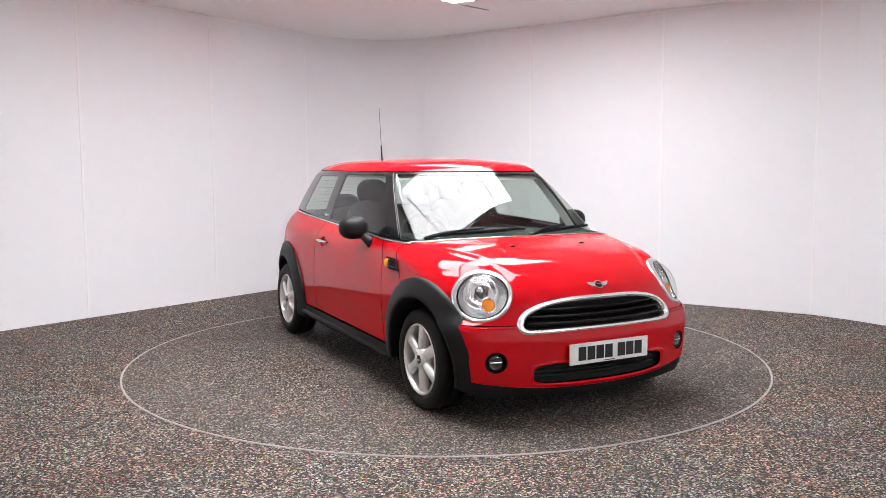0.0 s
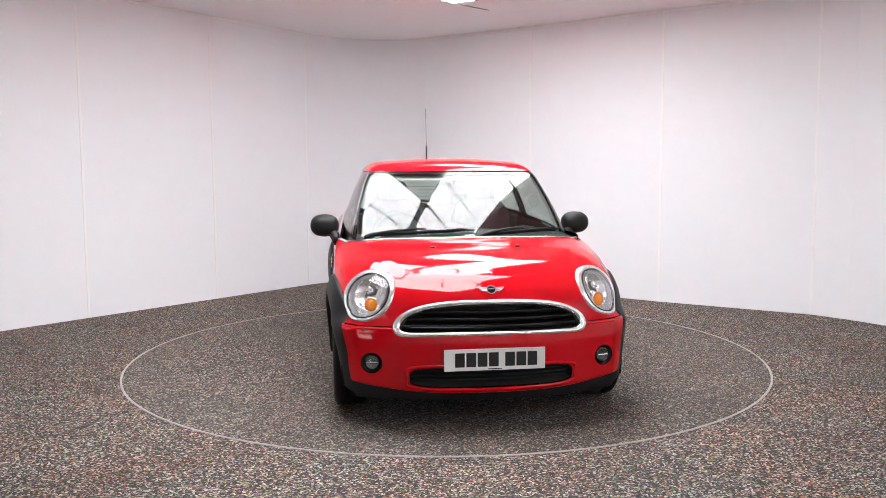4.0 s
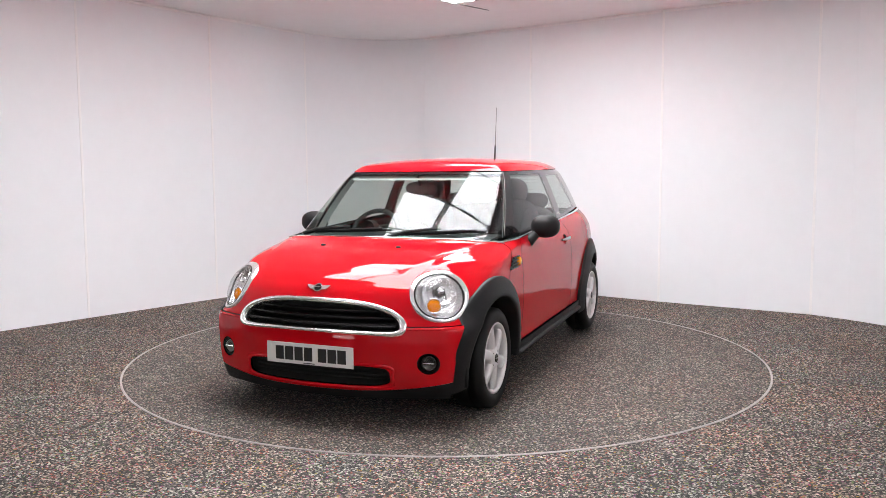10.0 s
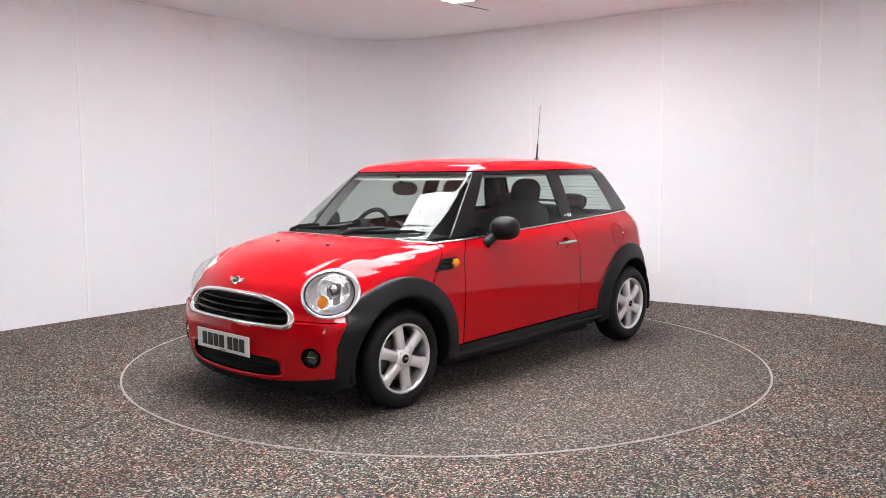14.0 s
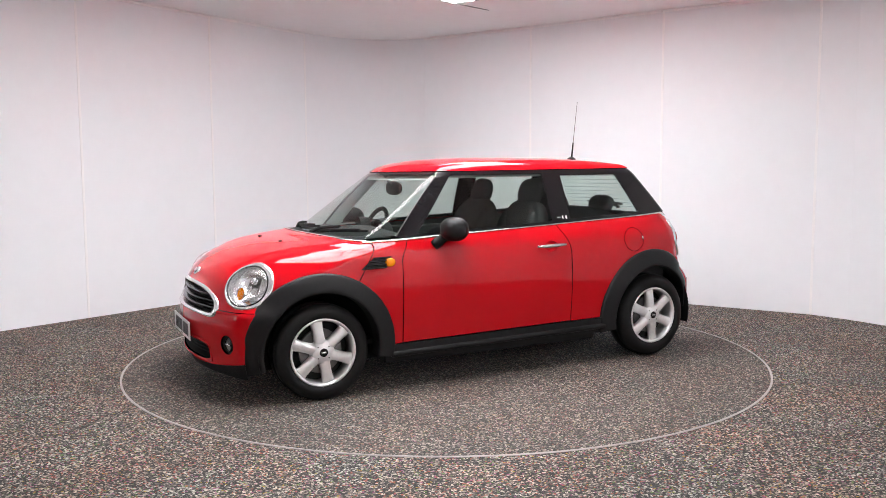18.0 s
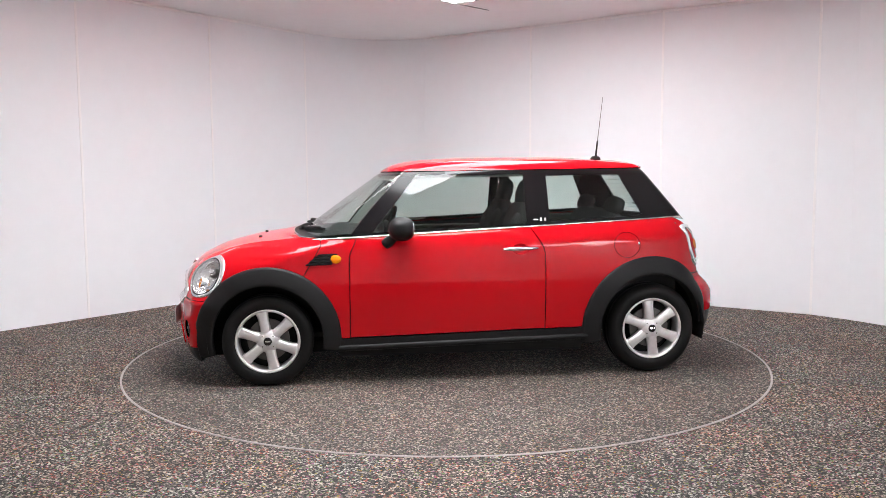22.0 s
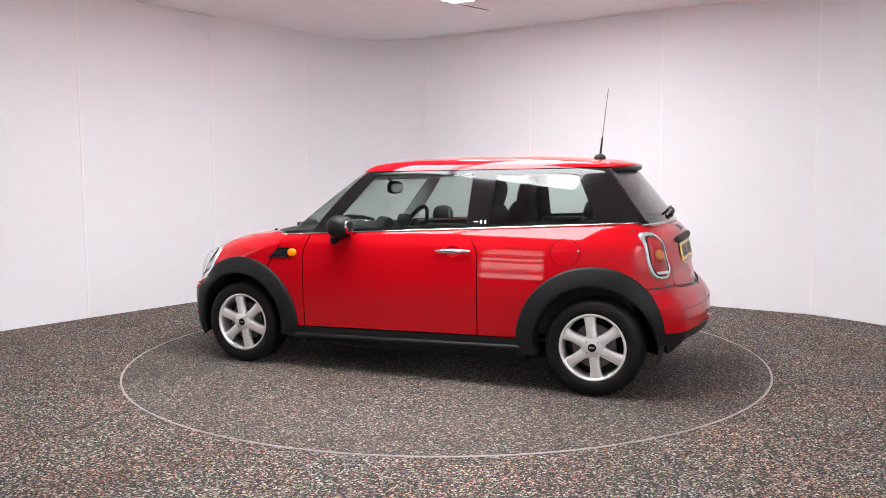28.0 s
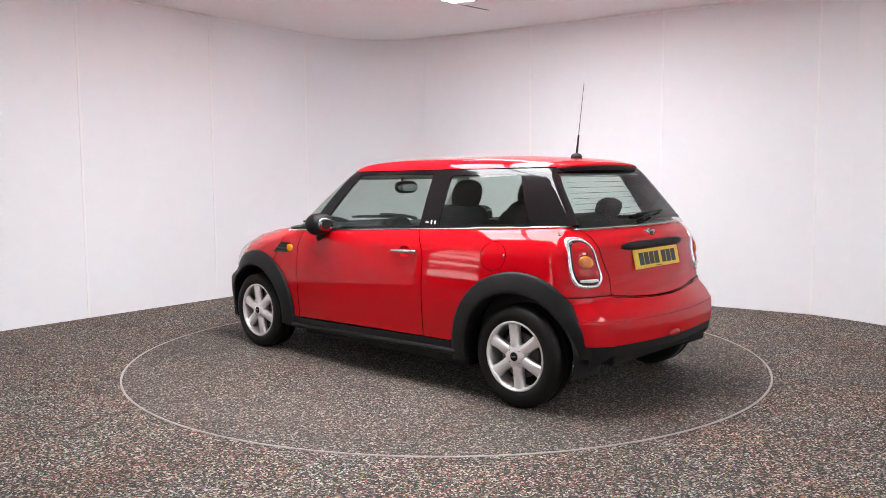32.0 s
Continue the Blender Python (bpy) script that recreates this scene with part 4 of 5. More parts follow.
def grille(root):
    g = new("grille")
    g.parent = root
    g["label"] = "wide black slatted grille in a chrome surround"
    o = outline(0.003)
    inner = [(y * 0.930, 0.524 + (z - 0.524) * (0.845 if z > 0.524 else 0.50)) for y, z in o]
    mid = [((y + b) / 2, (z + c) / 2) for (y, z), (b, c) in zip(o, inner)]
    q = [(y * 0.988, 0.524 + (z - 0.524) * 0.97) for y, z in o]
    rows = [front_at(o, -0.012), front_at(o, 0.006), front_at(q, 0.012), front_at(mid, 0.016), front_at(inner, 0.010), front_at(inner, -0.006), front_at(inner, -0.03)]
    loft("surround", rows, BRIGHT, g, "chrome grille surround", closed_cols=True)
    back = front_at(inner, -0.045)
    c = back.mean(0)
    loft("backing", [back, [p * 0.5 + c * 0.5 for p in back], [c + (p - c) * 0.01 for p in back]], DARK, g, closed_cols=True)
    for z in (0.533, 0.568, 0.603):
        half = 0.0
        for y in np.linspace(0, 0.45, 91):
            lo, hi = grille_edge(np.array([y / 0.930]), 0.003)
            if 0.524 + (hi[0] - 0.524) * 0.845 > z + 0.006:
                half = y
        ys = np.linspace(-half, half, 33)
        sec = [(-0.027, -0.034), (-0.018, -0.018), (-0.006, -0.008), (0.001, -0.005), (0.004, -0.008), (0.005, -0.034)]
        rows = []
        for y in ys:
            p = front_at([(y, z)], 0)[0]
            rows.append([p + np.array([b, 0, a]) for a, b in sec])
        loft("slat", rows, BLACK_SATIN, g)


def plate(name, centre, tilt, facing, mat, root, label):
    """A number plate with plain bars for its characters."""
    top = new(name)
    top.parent = root
    top["label"] = label
    top.matrix_basis = Matrix.Translation(centre) @ Matrix.Rotation(tilt, 4, "Y")
    x0, x1 = (0.0, 0.005) if facing > 0 else (-0.005, 0.0)
    part("plate_face", box(x0, x1, -0.26, 0.26, -0.0555, 0.0555, 0.0015), mat, top)
    y = -0.205
    xf = (0.0045, 0.0062) if facing > 0 else (-0.0062, -0.0045)
    for k in range(7):
        w = 0.0495
        a, b = sorted((y * facing, (y + w) * facing))
        part("character_bar", box(xf[0], xf[1], a, b, -0.036, 0.036), PLATE_INK, top)
        y += w + (0.034 if k == 3 else 0.0085)
    a, b = sorted((-0.035, 0.035))
    part("maker_bar", box(xf[0], xf[1], a, b, -0.050, -0.046), PLATE_INK, top)
    for yy in (-0.235, 0.235):
        part("screw_cap", turned([(0, 0.0075 * facing), (0.004, 0.0072 * facing), (0.005, 0.004 * facing)], 12, "x", (0, yy, 0.035)), mat, top)
    return top


def badge(root, centre, normal, scale=1.0):
    """A winged emblem as plain shapes."""
    b = new("badge")
    b.parent = root
    b["label"] = "small chrome winged emblem"
    n = Vector(normal).normalized()
    across = Vector((0, 1, 0))
    up = n.cross(across)
    if up.z < 0:
        up = -up
    put = lambda u, w, h: Vector(centre) + across * u * scale + up * w * scale + n * h * scale
    for name, r, h, m in (("disc_ring", 0.022, 0.006, CHROME), ("disc", 0.017, 0.008, BLACK_GLOSS)):
        bm = bmesh.new()
        v = [bm.verts.new(put(r * math.cos(a), r * math.sin(a), h)) for a in np.linspace(0, 2 * math.pi, 25)[:-1]]
        u = [bm.verts.new(put(1.05 * r * math.cos(a), 1.05 * r * math.sin(a), -0.004)) for a in np.linspace(0, 2 * math.pi, 25)[:-1]]
        bm.faces.new(v)
        for i in range(24):
            bm.faces.new((v[i], v[(i + 1) % 24], u[(i + 1) % 24], u[i]))
        part(name, bm, m, b)
    part("bar", tube([put(-0.014, 0, 0.009), put(0.014, 0, 0.009)], 0.003 * scale, 6), CHROME, b)
    for s in (1, -1):
        pts = [(0.021, 0.011), (0.058, 0.015), (0.054, 0.007), (0.047, -0.001), (0.036, -0.008), (0.021, -0.010)]
        bm = bmesh.new()
        v = [bm.verts.new(put(s * u, w, 0.006)) for u, w in pts]
        d = [bm.verts.new(put(s * u * 1.02, w * 1.1, -0.004)) for u, w in pts]
        bm.faces.new(v)
        for i in range(len(pts)):
            j = (i + 1) % len(pts)
            bm.faces.new((v[i], v[j], d[j], d[i]))
        part("wing", bm, BRIGHT, b)


def side_fittings(root, s):
    flip = np.array([1, s, 1.0])
    # belt strip
    xs = np.linspace(0.955, -1.45, 82)
    rows = []
    for x in xs:
        z = float(belt(x))
        p = side_at([(x, z - 0.008)], 1)[0]
        rows.append([(p + np.array([0, dy, dz])) * flip for dy, dz in ((-0.012, 0.010), (0.001, 0.011), (0.0035, 0.008), (0.0035, 0.004), (0.001, 0.0005), (-0.006, 0.0))])
    loft("belt_strip", rows, CHROME, root, "thin chrome waist strip")
    # door mirror
    m = new("door_mirror")
    m.parent = root
    m["label"] = "rounded black plastic door mirror"
    part("housing", blob((0.405, s * 0.856, 0.966), (0.082, 0.094, 0.074), 2.3, 40, 26), BLACK_PLASTIC, m, smooth=True)
    foot = [(0.425, 0.822, 0.940), (0.440, 0.808, 0.922), (0.462, 0.792, 0.900), (0.485, 0.778, 0.880), (0.500, 0.768, 0.866)]
    part("foot", tube([(x, s * y, z) for x, y, z in foot], [0.026, 0.029, 0.030, 0.033, 0.036], 16), BLACK_PLASTIC, m, smooth=True)
    part("mirror_glass", blob((0.338, s * 0.856, 0.966), (0.012, 0.062, 0.046), 2.3, 32, 16), MIRROR, m, "mirror glass", True)
    # door handle
    h = new("door_handle")
    h.parent = root
    h["label"] = "chrome loop door handle over a recessed cup"
    ang = np.linspace(0, 2 * math.pi, 41)[:-1]
    cup = []
    for k, d in ((1.03, 0.0), (0.97, -0.012), (0.8, -0.026), (0.45, -0.034), (0.01, -0.036)):
        cup.append(side_at([(-0.355 + 0.052 * k * math.cos(a), 0.823 + 0.036 * k * math.sin(a)) for a in ang], s, off=0) + np.array([0, s * d, 0]))
    loft("handle_cup", cup, RED, h, "recessed red cup", closed_cols=True)
    xs = np.linspace(-0.245, -0.468, 17)
    rows = []
    for i, x in enumerate(xs):
        t = i / 16
        p = side_at([(x, 0.824 + 0.006 * t)], 1)[0]
        lift = 0.010 + 0.014 * math.sin(math.pi * t) ** 0.5
        w = 0.0125 * (0.35 + 0.65 * math.sin(math.pi * min(max(t, 0.03), 0.97)) ** 0.4)
        rows.append([(p + np.array([0, lift + 0.008 * math.cos(q), w * math.sin(q)])) * flip for q in np.linspace(0, 2 * math.pi, 13)[:-1]])
    loft("handle_bar", rows, CHROME, h, "chrome handle bar", closed_cols=True)
    # ledge along the sill
    rows = []
    for x in np.linspace(0.80, -0.80, 25):
        p = side_at([(x, float(sill(x)) - 0.05)], 1)[0]
        rows.append([(p + np.array([0, dy, dz])) * flip for dy, dz in ((0.0, 0.012), (0.020, 0.004), (0.028, -0.006), (0.026, -0.022), (0.0, -0.034))])
    loft("sill_ledge", rows, BLACK_PLASTIC, root, "black plastic sill ledge")
    # side vent with its indicator
    vent = new("side_vent")
    vent.parent = root
    vent["label"] = "black slatted side vent with an amber indicator"
    quad = lambda u, w: (1.000 - 0.165 * u - 0.083 * w + 0.046 * u * w, 0.744 + 0.066 * w + 0.004 * u)
    grid = [side_at([quad(u, w) for w in np.linspace(0, 1, 7)], s, off=0.004) for u in np.linspace(0, 1, 13)]
    loft("vent_plate", grid, BLACK_PLASTIC, vent)
    for w in (0.06, 0.36, 0.66, 0.95):
        pts = side_at([quad(u, w) for u in np.linspace(0.02, 0.93, 9)], s, off=0.009)
        part("vent_slat", tube(pts, 0.0055, 6), BLACK_GLOSS, vent)
    c = side_at([(0.812, 0.780)], 1, off=0.006)[0]
    rows = [[(c + np.array([r * 1.25 * math.cos(a), hgt, r * math.sin(a)])) * flip for a in ang] for r, hgt in ((0.027, -0.006), (0.026, 0.004), (0.022, 0.009), (0.012, 0.012), (0.0005, 0.013))]
    loft("side_indicator", rows, AMBER, vent, "oval amber side indicator", closed_cols=True)
    # sticker on the pillar, as plain marks
    mark = new("pillar_sticker")
    mark.parent = root
    mark["label"] = "small white sticker marks on the pillar"
    for k, (x, w, hh) in enumerate(((-0.475, 0.030, 0.003), (-0.512, 0.011, 0.011), (-0.540, 0.011, 0.011))):
        g = [side_at([(x - w / 2 + w * u + 0.004 * (1 - abs(2 * v - 1)) * (k > 0), 1.006 - hh + 2 * hh * v) for v in np.linspace(0, 1, 5)], s, upper, 0.0015) for u in np.linspace(0, 1, 3)]
        loft("sticker_mark", g, PLATE_WHITE, mark, smooth=False)


def fog_lamp(root, s):
    f = new("fog_lamp")
    f.parent = root
    f["label"] = "round clear fog lamp in a recess"
    c = front_at([(s * 0.615, 0.340)])[0]
    n = normals_of(lower, c[None])[0] * 0.6 + np.array([0.5, 0, 0])
    n /= np.linalg.norm(n)
    up = np.array([0, 0, 1.0])
    ac = np.cross(up, n)
    ang = np.linspace(0, 2 * math.pi, 33)[:-1]
    ring = lambda r, h: [c + ac * r * math.cos(a) + up * r * math.sin(a) + n * h for a in ang]
    edge = front_at([(s * 0.615 + 0.057 * math.cos(a), 0.340 + 0.057 * math.sin(a)) for a in ang], -0.003)
    loft("recess", [edge, ring(0.054, -0.010), ring(0.047, -0.024), ring(0.001, -0.034)], BLACK_PLASTIC, f, closed_cols=True)
    loft("lamp_rim", [ring(0.042, -0.035), ring(0.042, -0.009), ring(0.037, -0.003), ring(0.034, -0.008)], BLACK_GLOSS, f, closed_cols=True)
    loft("lamp_body", [ring(0.040, -0.035), ring(0.040, -0.012), ring(0.037, -0.006), ring(0.031, -0.012), ring(0.015, -0.025), ring(0.001, -0.027)], STEEL, f, closed_cols=True)
    loft("lens", [ring(0.037, -0.006), ring(0.025, 0.002), ring(0.001, 0.006)], GLASS_LENS, f, closed_cols=True)
    part("bulb_bar", tube([c + ac * -0.03 + n * -0.006, c + ac * 0.03 + n * -0.006], 0.006, 8), CHROME, f)


def tail_lamp(root, s):
    t = new("tail_lamp")
    t.parent = root
    t["label"] = "upright red tail lamp in a chrome surround"
    ang = np.linspace(0, 2 * math.pi, 73)[:-1]

    def ring(k, off, du=0.0, dw=0.0, a=TAIL_C[1], b=TAIL_C[2], p=3.2):
        out = []
        for q in ang:
            cs, sn = math.cos(q), math.sin(q)
            r = (abs(cs) ** p + abs(sn) ** p) ** (-1 / p)
            u, w = a * k * r * cs + du, b * k * r * sn + dw
            out.append((s * (TAIL_Y + u * (TAIL_C[1] - 0.145 * w) / TAIL_C[1] + 0.06 * w), TAIL_C[0] + w))
        return rear_at(out, off)

    loft("surround", [ring(1.04, -0.008), ring(1.03, 0.006), ring(0.97, 0.013), ring(0.88, 0.012), ring(0.85, 0.004), ring(0.85, -0.01)], BRIGHT, t, "chrome lamp surround", closed_cols=True)
    loft("gasket", [ring(0.855, 0.006), ring(0.83, 0.011), ring(0.80, 0.011), ring(0.79, 0.004)], BLACK_GLOSS, t, "dark gasket line", closed_cols=True)
    loft("lens", [ring(0.86, 0.002), ring(0.80, 0.010), ring(0.5, 0.013), ring(0.2, 0.014), ring(0.002, 0.014)], TAIL_RED, t, "red lamp lens", closed_cols=True)
    loft("indicator", [ring(1, 0.010, 0.0, 0.005, 0.038, 0.036, 2), ring(0.9, 0.019, 0.0, 0.005, 0.038, 0.036, 2), ring(0.5, 0.023, 0.0, 0.005, 0.038, 0.036, 2), ring(0.01, 0.024, 0.0, 0.005, 0.038, 0.036, 2)], TAIL_AMBER, t, "round amber indicator", closed_cols=True)
    loft("indicator_rim", [ring(1.18, 0.008, 0.0, 0.005, 0.038, 0.036, 2), ring(1.12, 0.017, 0.0, 0.005, 0.038, 0.036, 2), ring(1.0, 0.014, 0.0, 0.005, 0.038, 0.036, 2)], TAIL_RED, t, closed_cols=True)
    loft("reversing_lens", [ring(1, 0.010, 0.0, -0.093, 0.043, 0.0085, 4), ring(0.8, 0.017, 0.0, -0.093, 0.043, 0.0085, 4), ring(0.01, 0.018, 0.0, -0.093, 0.043, 0.0085, 4)], PLATE_WHITE, t, "clear reversing lens", closed_cols=True)


def wiper(root, pivot, tip, blade_a, blade_b, field, face):
    w = new("wiper")
    w.parent = root
    w["label"] = "black wiper arm and blade"
    at_face = front_at if face > 0 else rear_at
    p = at_face([pivot, tip, blade_a, blade_b], 0.0, field)
    n = normals_of(field, p)
    up = lambda i, h: Vector(p[i] + n[i] * h)
    part("arm", tube([up(0, 0.012), up(0, 0.03).lerp(up(1, 0.036), 0.3), up(0, 0.03).lerp(up(1, 0.036), 0.7), up(1, 0.028)], [0.014, 0.012, 0.009, 0.008], 8), BLACK_PLASTIC, w)
    k = [(blade_a[0] + (blade_b[0] - blade_a[0]) * t, blade_a[1] + (blade_b[1] - blade_a[1]) * t) for t in np.linspace(0, 1, 11)]
    part("blade", tube(at_face(k, 0.010, field), 0.0075, 6), RUBBER, w)
    part("blade_frame", tube(at_face(k[1:-1], 0.023, field), 0.0065, 6), BLACK_PLASTIC, w)
    part("pivot_cap", blob(up(0, 0.012), (0.017, 0.017, 0.014), 2.2, 16, 10), BLACK_PLASTIC, w, smooth=True)


def rear_fittings(root):
    # strip below the rear window
    pts = [p + np.array([-0.002, 0, 0]) for p in rear_at([(y, 0.996) for y in np.linspace(-0.585, 0.585, 41)])]
    part("rear_strip", tube(pts, 0.006, 10), BRIGHT, root, "thin chrome strip below the rear window", True)
    # handle bar above the plate
    rows = []
    for y in np.linspace(-0.355, 0.355, 31):
        p = rear_at([(y, 0.892)])[0]
        e = 1 - abs(y / 0.356) ** 8 * 0.7
        rows.append([p + np.array([dx * e, 0, dz * e]) for dx, dz in ((0.01, 0.024), (-0.008, 0.024), (-0.016, 0.016), (-0.019, -0.004), (-0.015, -0.020), (0.01, -0.024))])
    loft("tailgate_handle", rows, BLACK_PLASTIC, root, "dark plastic tailgate handle strip")
    # spoiler
    rows, under = [], []
    for y in np.linspace(-0.485, 0.485, 45):
        e = (abs(y) / 0.485) ** 4
        zr = lambda x: float(at(ROOF, x)) - 0.10 * y * y - 0.02 * e
        tip = -1.350 + 0.15 * y * y + 0.08 * e
        rows.append([(-1.13, y, zr(-1.13) + 0.004), (-1.15, y, zr(-1.15) + 0.010), (-1.24, y, zr(-1.24) + 0.010), (tip + 0.03, y, zr(tip + 0.03) + 0.006), (tip, y, zr(tip) + 0.001),
                     (tip - 0.002, y, zr(tip) - 0.006), (tip + 0.006, y, zr(tip) - 0.011)])
        under.append([(tip + 0.004, y, zr(tip) - 0.0105), (tip + 0.006, y, zr(tip) - 0.024), (tip + 0.03, y, zr(tip) - 0.034), (-1.24, y, zr(-1.24) - 0.05), (-1.15, y, zr(-1.15) - 0.05)])
    loft("spoiler", rows, RED, root, "glossy red roof spoiler")
    loft("spoiler_lip", under, BLACK_PLASTIC, root, "black underside of the roof spoiler")
    # heater wires of the rear window
    for z in np.linspace(1.04, 1.285, 9):
        half = 0.55 - 0.36 * (z - 0.98)
        part("heater_wire", tube(rear_at([(y, z) for y in np.linspace(-half, half, 13)], -0.004, upper), 0.0011, 5), TRIM_DARK, root, "thin dark heater wire")
    wiper(root, (0.0, 1.022), (-0.20, 1.048), (0.08, 1.046), (-0.33, 1.062), upper, -1)
    # fog lamp in the bumper and the tail pipe
    p = rear_at([(0.05, 0.392)])[0]
    part("rear_fog_lamp", blob(p, (0.022, 0.065, 0.020), 2.4, 24, 14), TAIL_RED, root, "oval red rear fog lamp", True)


def aerial(root):
    a = new("aerial")
    a.parent = root
    a["label"] = "thin black roof aerial on a small base"
    part("aerial_base", blob((-1.095, 0, 1.402), (0.040, 0.021, 0.027), 2.2, 20, 12), BLACK_PLASTIC, a, smooth=True)
    part("aerial_foot", tube([(-1.095, 0, 1.405), (-1.098, 0, 1.43), (-1.110, 0, 1.54)], [0.011, 0.0075, 0.0055], 10), BLACK_PLASTIC, a)
    part("whip", tube([(-1.110, 0, 1.54), (-1.146, 0, 1.857)], [0.0026, 0.0017], 8), STEEL, a)


def fuel_flap(root):
    part("flap_catch", blob(side_at([(-1.143, 0.845)], 1, off=0.003)[0], (0.006, 0.005, 0.010), 2.4, 12, 8), CHROME, root, "small bright fuel flap catch", True)


def seat(root, y, x=0.0):
    """A front seat: cushion, backrest, headrest on two posts."""
    t = new("front_seat")
    t.parent = root
    t["label"] = "dark cloth front seat"
    lean = Matrix.Rotation(radians(-14), 3, "Y")
    part("cushion", blob((x + 0.14, y, 0.47), (0.27, 0.25, 0.11), 3.2), CLOTH, t, smooth=True)
    part("backrest", blob((x - 0.10, y, 0.80), (0.085, 0.235, 0.32), 3.4, turn=lean), CLOTH, t, smooth=True)
    for d in (0.17, -0.17):
        part("bolster", blob((x - 0.05, y + d, 0.78), (0.065, 0.065, 0.27), 2.6, turn=lean), CLOTH, t, smooth=True)
    part("headrest", blob((x - 0.185, y, 1.165), (0.055, 0.125, 0.102), 2.5, turn=lean), CLOTH, t, smooth=True)
    for d in (0.05, -0.05):
        part("headrest_post", tube([(x - 0.16, y + d, 1.05), (x - 0.18, y + d, 1.14)], 0.006, 8), CHROME, t)


def cabin(root):
    for y in (0.345, -0.345):
        seat(root, y, -0.30)
    bench = new("rear_bench")
    bench.parent = root
    bench["label"] = "dark cloth rear bench"
    lean = Matrix.Rotation(radians(-20), 3, "Y")
    part("cushion", blob((-0.80, 0, 0.52), (0.22, 0.56, 0.10), 4), CLOTH, bench, smooth=True)
    part("backrest", blob((-1.03, 0, 0.76), (0.08, 0.56, 0.30), 4, turn=lean), CLOTH, bench, smooth=True)
    for y in (0.33, -0.33):
        part("headrest", blob((-1.13, y, 1.075), (0.05, 0.125, 0.065), 2.7, turn=lean), CLOTH, bench, smooth=True)
    d = new("dashboard")
    d.parent = root
    d["label"] = "dark moulded dashboard"
    rows = []
    for y in np.linspace(-0.66, 0.66, 31):
        e = 0.02 * math.cos(y * 4)
        rows.append([(1.0, y, 0.86), (0.93, y, 0.905), (0.80, y, 0.925 + e * 0.3), (0.62, y, 0.93 + e), (0.52, y, 0.90 + e), (0.48, y, 0.82), (0.50, y, 0.62), (0.60, y, 0.45)])
    loft("dash_top", rows, TRIM_DARK, d)
    part("centre_dial", turned([(0.0, 0.475), (0.10, 0.475), (0.115, 0.49), (0.12, 0.55)], 32, "x", (0, 0, 0.87)), TRIM_DARK, d, smooth=True)
    part("rev_counter", turned([(0.0, 0.44), (0.05, 0.44), (0.055, 0.45), (0.055, 0.52)], 24, "x", (0.04, -0.35, 0.935)), TRIM_DARK, d, smooth=True)
    st = new("steering_wheel")
    st.parent = root
    st["label"] = "black three-spoke steering wheel"
    tilt = Matrix.Rotation(radians(-24), 3, "Y")
    c = Vector((0.435, -0.355, 0.885))
    pt = lambda a, r: c + tilt @ Vector((0, r * math.cos(a), r * math.sin(a)))
    part("rim", tube([pt(a, 0.178) for a in np.linspace(0, 2 * math.pi, 41)[:-1]], 0.016, 10, True), TRIM_DARK, st, smooth=True)
    for a in (radians(10), radians(170), radians(270)):
        part("spoke", tube([pt(a, 0.03), pt(a, 0.17)], [0.022, 0.012], 8), TRIM_DARK, st, smooth=True)
    part("boss", blob(c, (0.03, 0.07, 0.07), 2.6), TRIM_DARK, st, smooth=True)
    part("column", tube([c, c + Vector((0.20, 0, -0.07))], 0.03, 12), TRIM_DARK, st)
    mir = new("rear_view_mirror")
    mir.parent = root
    mir["label"] = "oval dark rear-view mirror"
    part("mirror_shell", blob((0.430, 0, 1.205), (0.022, 0.115, 0.048), 2.6), TRIM_DARK, mir, smooth=True)
    part("mirror_pane", blob((0.411, 0, 1.205), (0.006, 0.105, 0.040), 2.6), MIRROR, mir, smooth=True)
    part("mirror_stalk", tube([(0.44, 0, 1.22), (0.50, 0, 1.30)], 0.010, 8), TRIM_DARK, mir)
    part("cabin_floor", box(-1.5, 1.0, -0.66, 0.66, 0.27, 0.30), TRIM_DARK, root)
    for s in (1, -1):
        part("door_card", box(-0.50, 0.72, s * 0.69 - 0.02, s * 0.69 + 0.02, 0.32, 0.90, 0.015), TRIM_DARK, root, "dark inner door card")
        part("inner_quarter", box(-1.45, -0.52, s * 0.655 - 0.02, s * 0.655 + 0.02, 0.32, 0.975, 0.015), TRIM_DARK, root, "dark inner side panel")
    part("parcel_shelf", box(-1.50, -1.15, -0.60, 0.60, 0.935, 0.955, 0.006), TRIM_DARK, root, "dark parcel shelf")


def chassis(root):
    part("underbody", box(-0.95, 1.66, -0.46, 0.46, 0.125, 0.27, 0.02), DARK, root, "dark underbody")
    part("boot_floor", box(-1.66, -0.93, -0.46, 0.46, 0.235, 0.33, 0.02), DARK, root, "dark boot floor")
    part("floor_pan", box(-0.80, 0.80, -0.69, 0.69, 0.14, 0.25, 0.02), DARK, root)
    for s in (1, -1):
        for a in (ARCH_F, ARCH_R):
            r = 0.372
            ang = np.radians(np.linspace(-14, 194, 40))
            rows = [[(a[0] + r * math.cos(q), s * y, a[1] + r * math.sin(q)) for q in ang] for y in (0.77, 0.62, 0.50)]
            rows.append([(a[0] + 0.01 * math.cos(q), s * 0.495, a[1] + 0.01 * math.sin(q)) for q in ang])
            loft("wheel_housing", rows, DARK, root, "dark wheel housing liner")


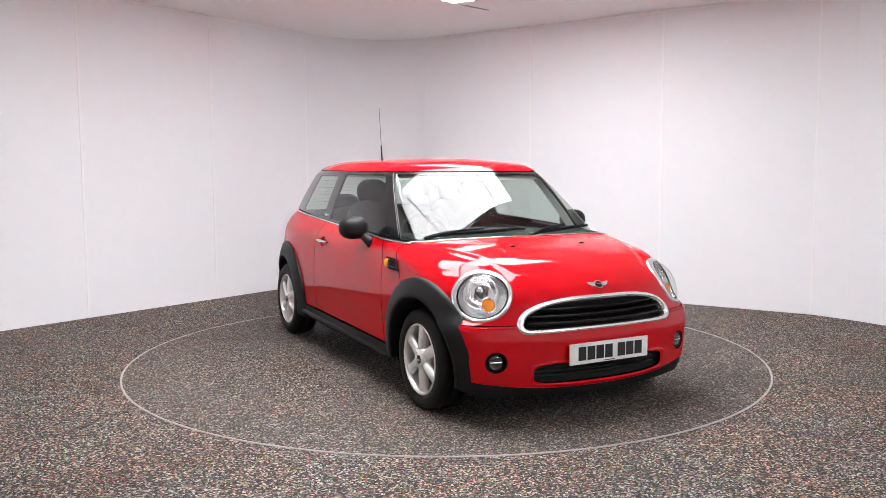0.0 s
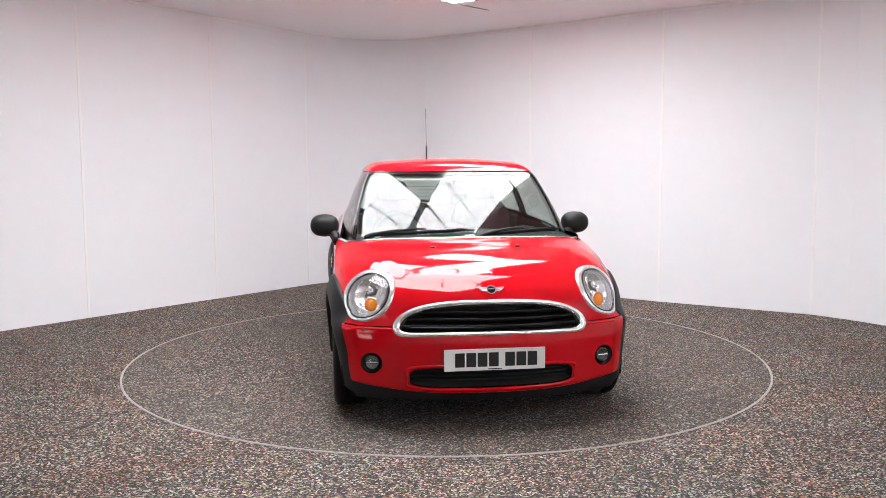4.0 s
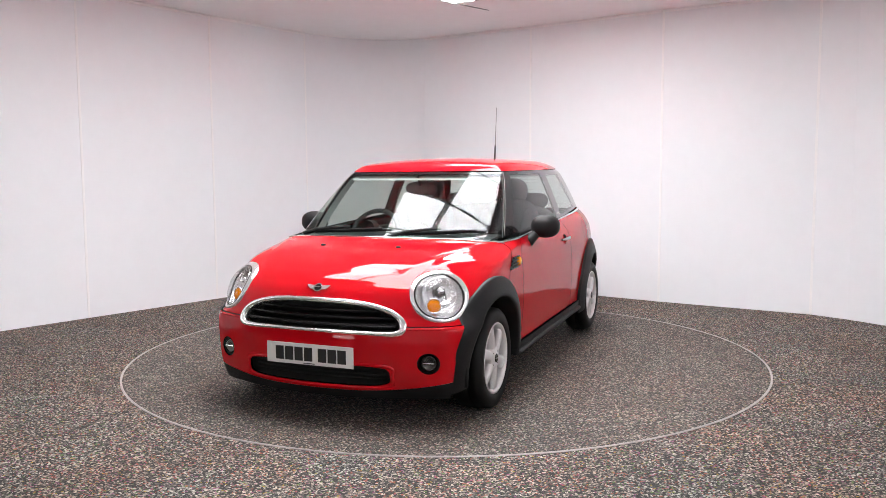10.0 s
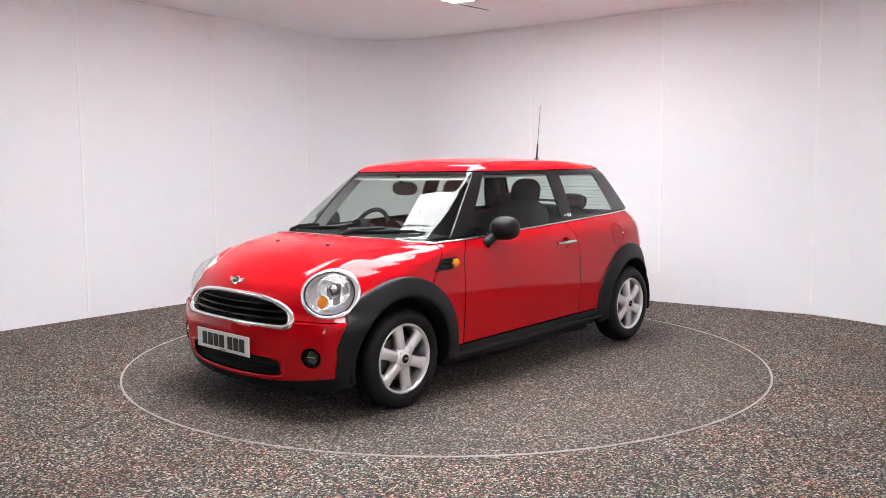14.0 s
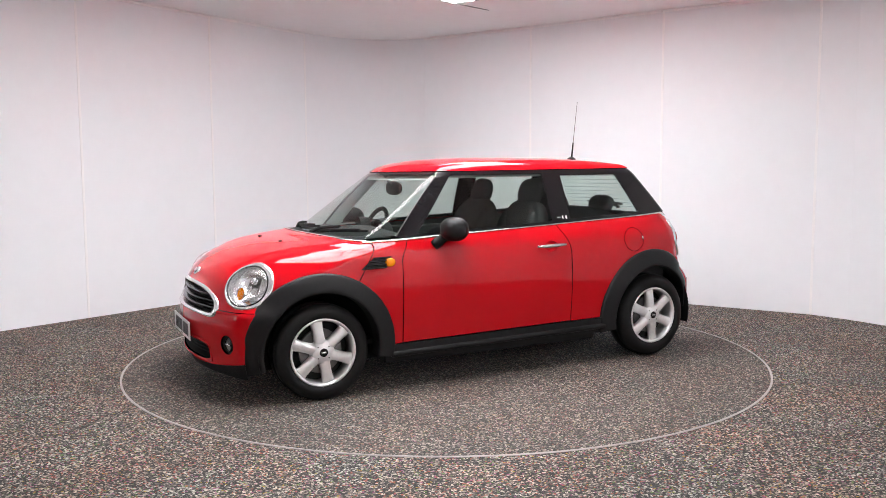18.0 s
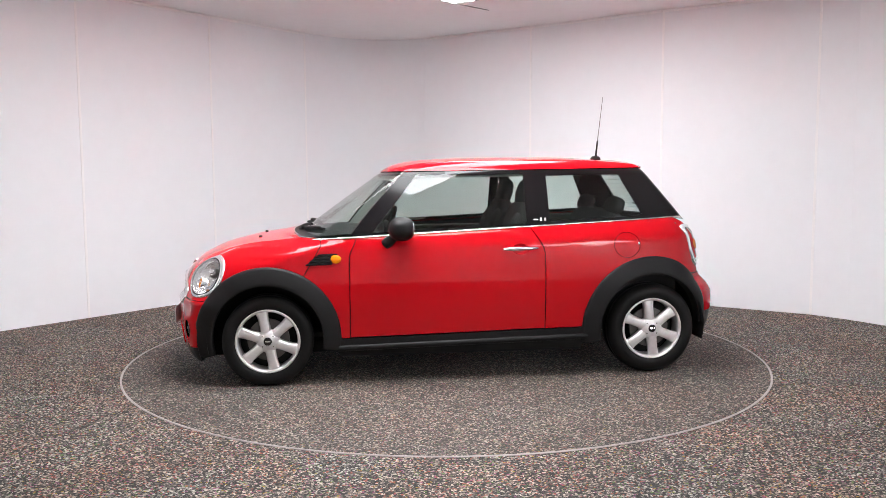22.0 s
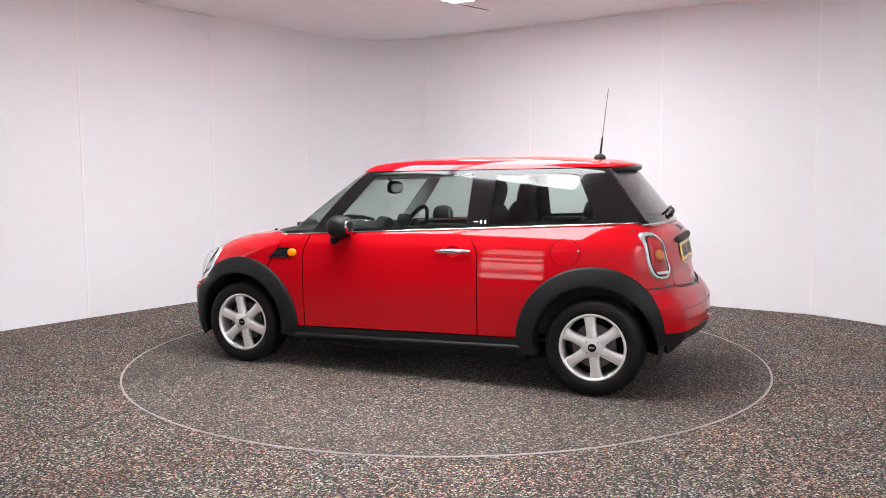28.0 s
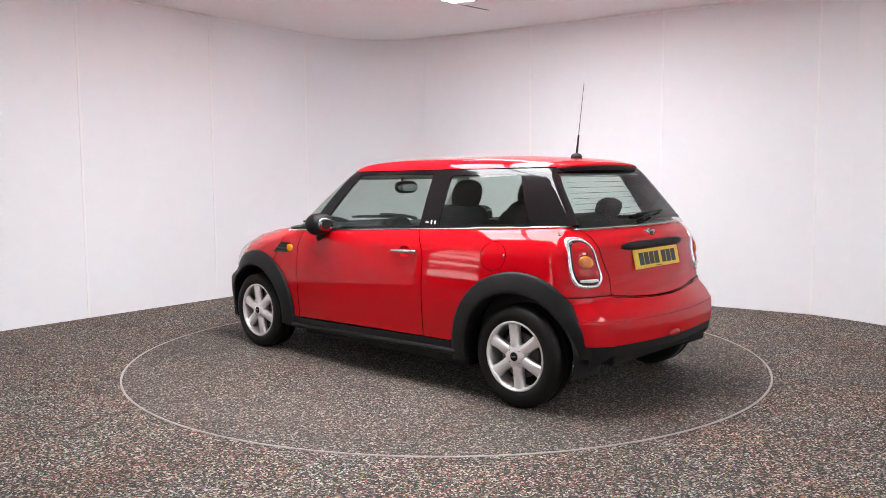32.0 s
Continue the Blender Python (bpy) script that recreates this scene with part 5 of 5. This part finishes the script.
def intake(root):
    """Dark mesh opening low in the front bumper."""
    g = new("lower_intake")
    g.parent = root
    g["label"] = "black lower air intake"
    ring = []
    for q in np.linspace(0, 2 * math.pi, 81)[:-1]:
        cs, sn = math.cos(q), math.sin(q)
        r = (abs(cs) ** 7 + abs(sn) ** 5) ** (-1 / 6)
        ring.append((0.428 * r * cs, 0.270 + 0.055 * r * sn))
    a, b = front_at(ring, -0.002), front_at(ring, -0.05)
    c = b.mean(0)
    loft("intake_duct", [a, b, [c + (p - c) * 0.5 for p in b], [c + (p - c) * 0.01 for p in b]], DARK, g, closed_cols=True)
    lip = front_at([(y * 1.022, 0.270 + (z - 0.270) * 1.16) for y, z in ring], 0.002)
    part("intake_lip", tube(lip, 0.009, 10, True), RED, g, "rounded red lip round the intake", True)
    for z in (0.245, 0.270, 0.295):
        part("intake_bar", tube(front_at([(y, z) for y in np.linspace(-0.41, 0.41, 25)], -0.034), 0.004, 6), DARK, g)


def cowl_strip(root):
    """Slim bright strip along the rear edge of the bonnet, from corner to corner."""
    pts = []
    for y in np.linspace(-0.742, 0.742, 71):
        a = abs(y)
        x = 1.098 - 0.16 * y * y - 0.11 * float(step((a - 0.62) / 0.12))
        p = spots(lower, [(x, y, 0.5)], (0, 0, 1))[0]
        pts.append(p + np.array([0, 0, 0.003]))
    part("cowl_strip", tube(pts, 0.0045, 8), CHROME, root, "slim bright strip along the bonnet's rear edge", True)
    for s in (1, -1):
        pts = []
        for z in np.linspace(0.925, 1.315, 24):
            p = spots(upper, [(float(screen_edge(z)) + 0.004, 0.0, z)], (0, s, 0))[0]
            pts.append(p)
        part("screen_strip", tube(pts, 0.0028, 6), STEEL, root, "thin bright edge strip of the windscreen", True)


def bumper_edge(root):
    """Rounded upper edge of the front bumper beside the grille."""
    for s in (1, -1):
        pts = front_at([(s * y, 0.515) for y in np.linspace(0.50, 0.70, 14)], 0.003)
        part("bumper_edge", tube(pts, [0.002] + [0.006] * 12 + [0.003], 8), RED, root, "rounded red bumper edge", True)


def bonnet_jets(root):
    for y in (-0.245, 0.245):
        p = spots(lower, [(1.315, y, 0.6)], (0, 0, 1))[0]
        part("washer_jet", blob(p + np.array([0, 0, 0.003]), (0.012, 0.016, 0.007), 2.4, 14, 8), BLACK_PLASTIC, root, "small black washer jet", True)


for s in (1, -1):
    headlamp(CAR, s)
    side_fittings(CAR, s)
    fog_lamp(CAR, s)
    tail_lamp(CAR, s)
grille(CAR)
intake(CAR)
plate("number_plate", (1.884, 0, 0.369), 0.0, 1, PLATE_WHITE, CAR, "white front number plate with black bars")
plate("number_plate", (-1.659, 0, 0.813), radians(13), -1, PLATE_YELLOW, CAR, "yellow rear number plate with black bars")
badge(CAR, front_at([(0, 0.706)])[0], normals_of(lower, front_at([(0, 0.706)]))[0], 1.2)
badge(CAR, rear_at([(0, 0.957)])[0], normals_of(lower, rear_at([(0, 0.957)]))[0], 1.05)
wiper(CAR, (-0.60, 0.916), (-0.24, 0.953), (-0.52, 0.928), (0.05, 0.955), upper, 1)
wiper(CAR, (0.06, 0.916), (0.36, 0.953), (0.08, 0.926), (0.62, 0.950), upper, 1)
rear_fittings(CAR)
aerial(CAR)
fuel_flap(CAR)
bonnet_jets(CAR)
bumper_edge(CAR)
cowl_strip(CAR)
cabin(CAR)
chassis(CAR)


# ---------------------------------------------------------------- motion
def motions():
    """The turntable turns at a steady rate and carries the car."""
    turn = lambda t: -62.10 - 5.0223 * t
    rows = [(t, pose(0, 0, 0, 0, 0, turn(t))) for t in range(33)]
    walk(TURNTABLE, rows)
    walk(CAR, [(t, m @ Matrix.Translation((-0.024, -0.005, 0.004))) for t, m in rows])


motions()
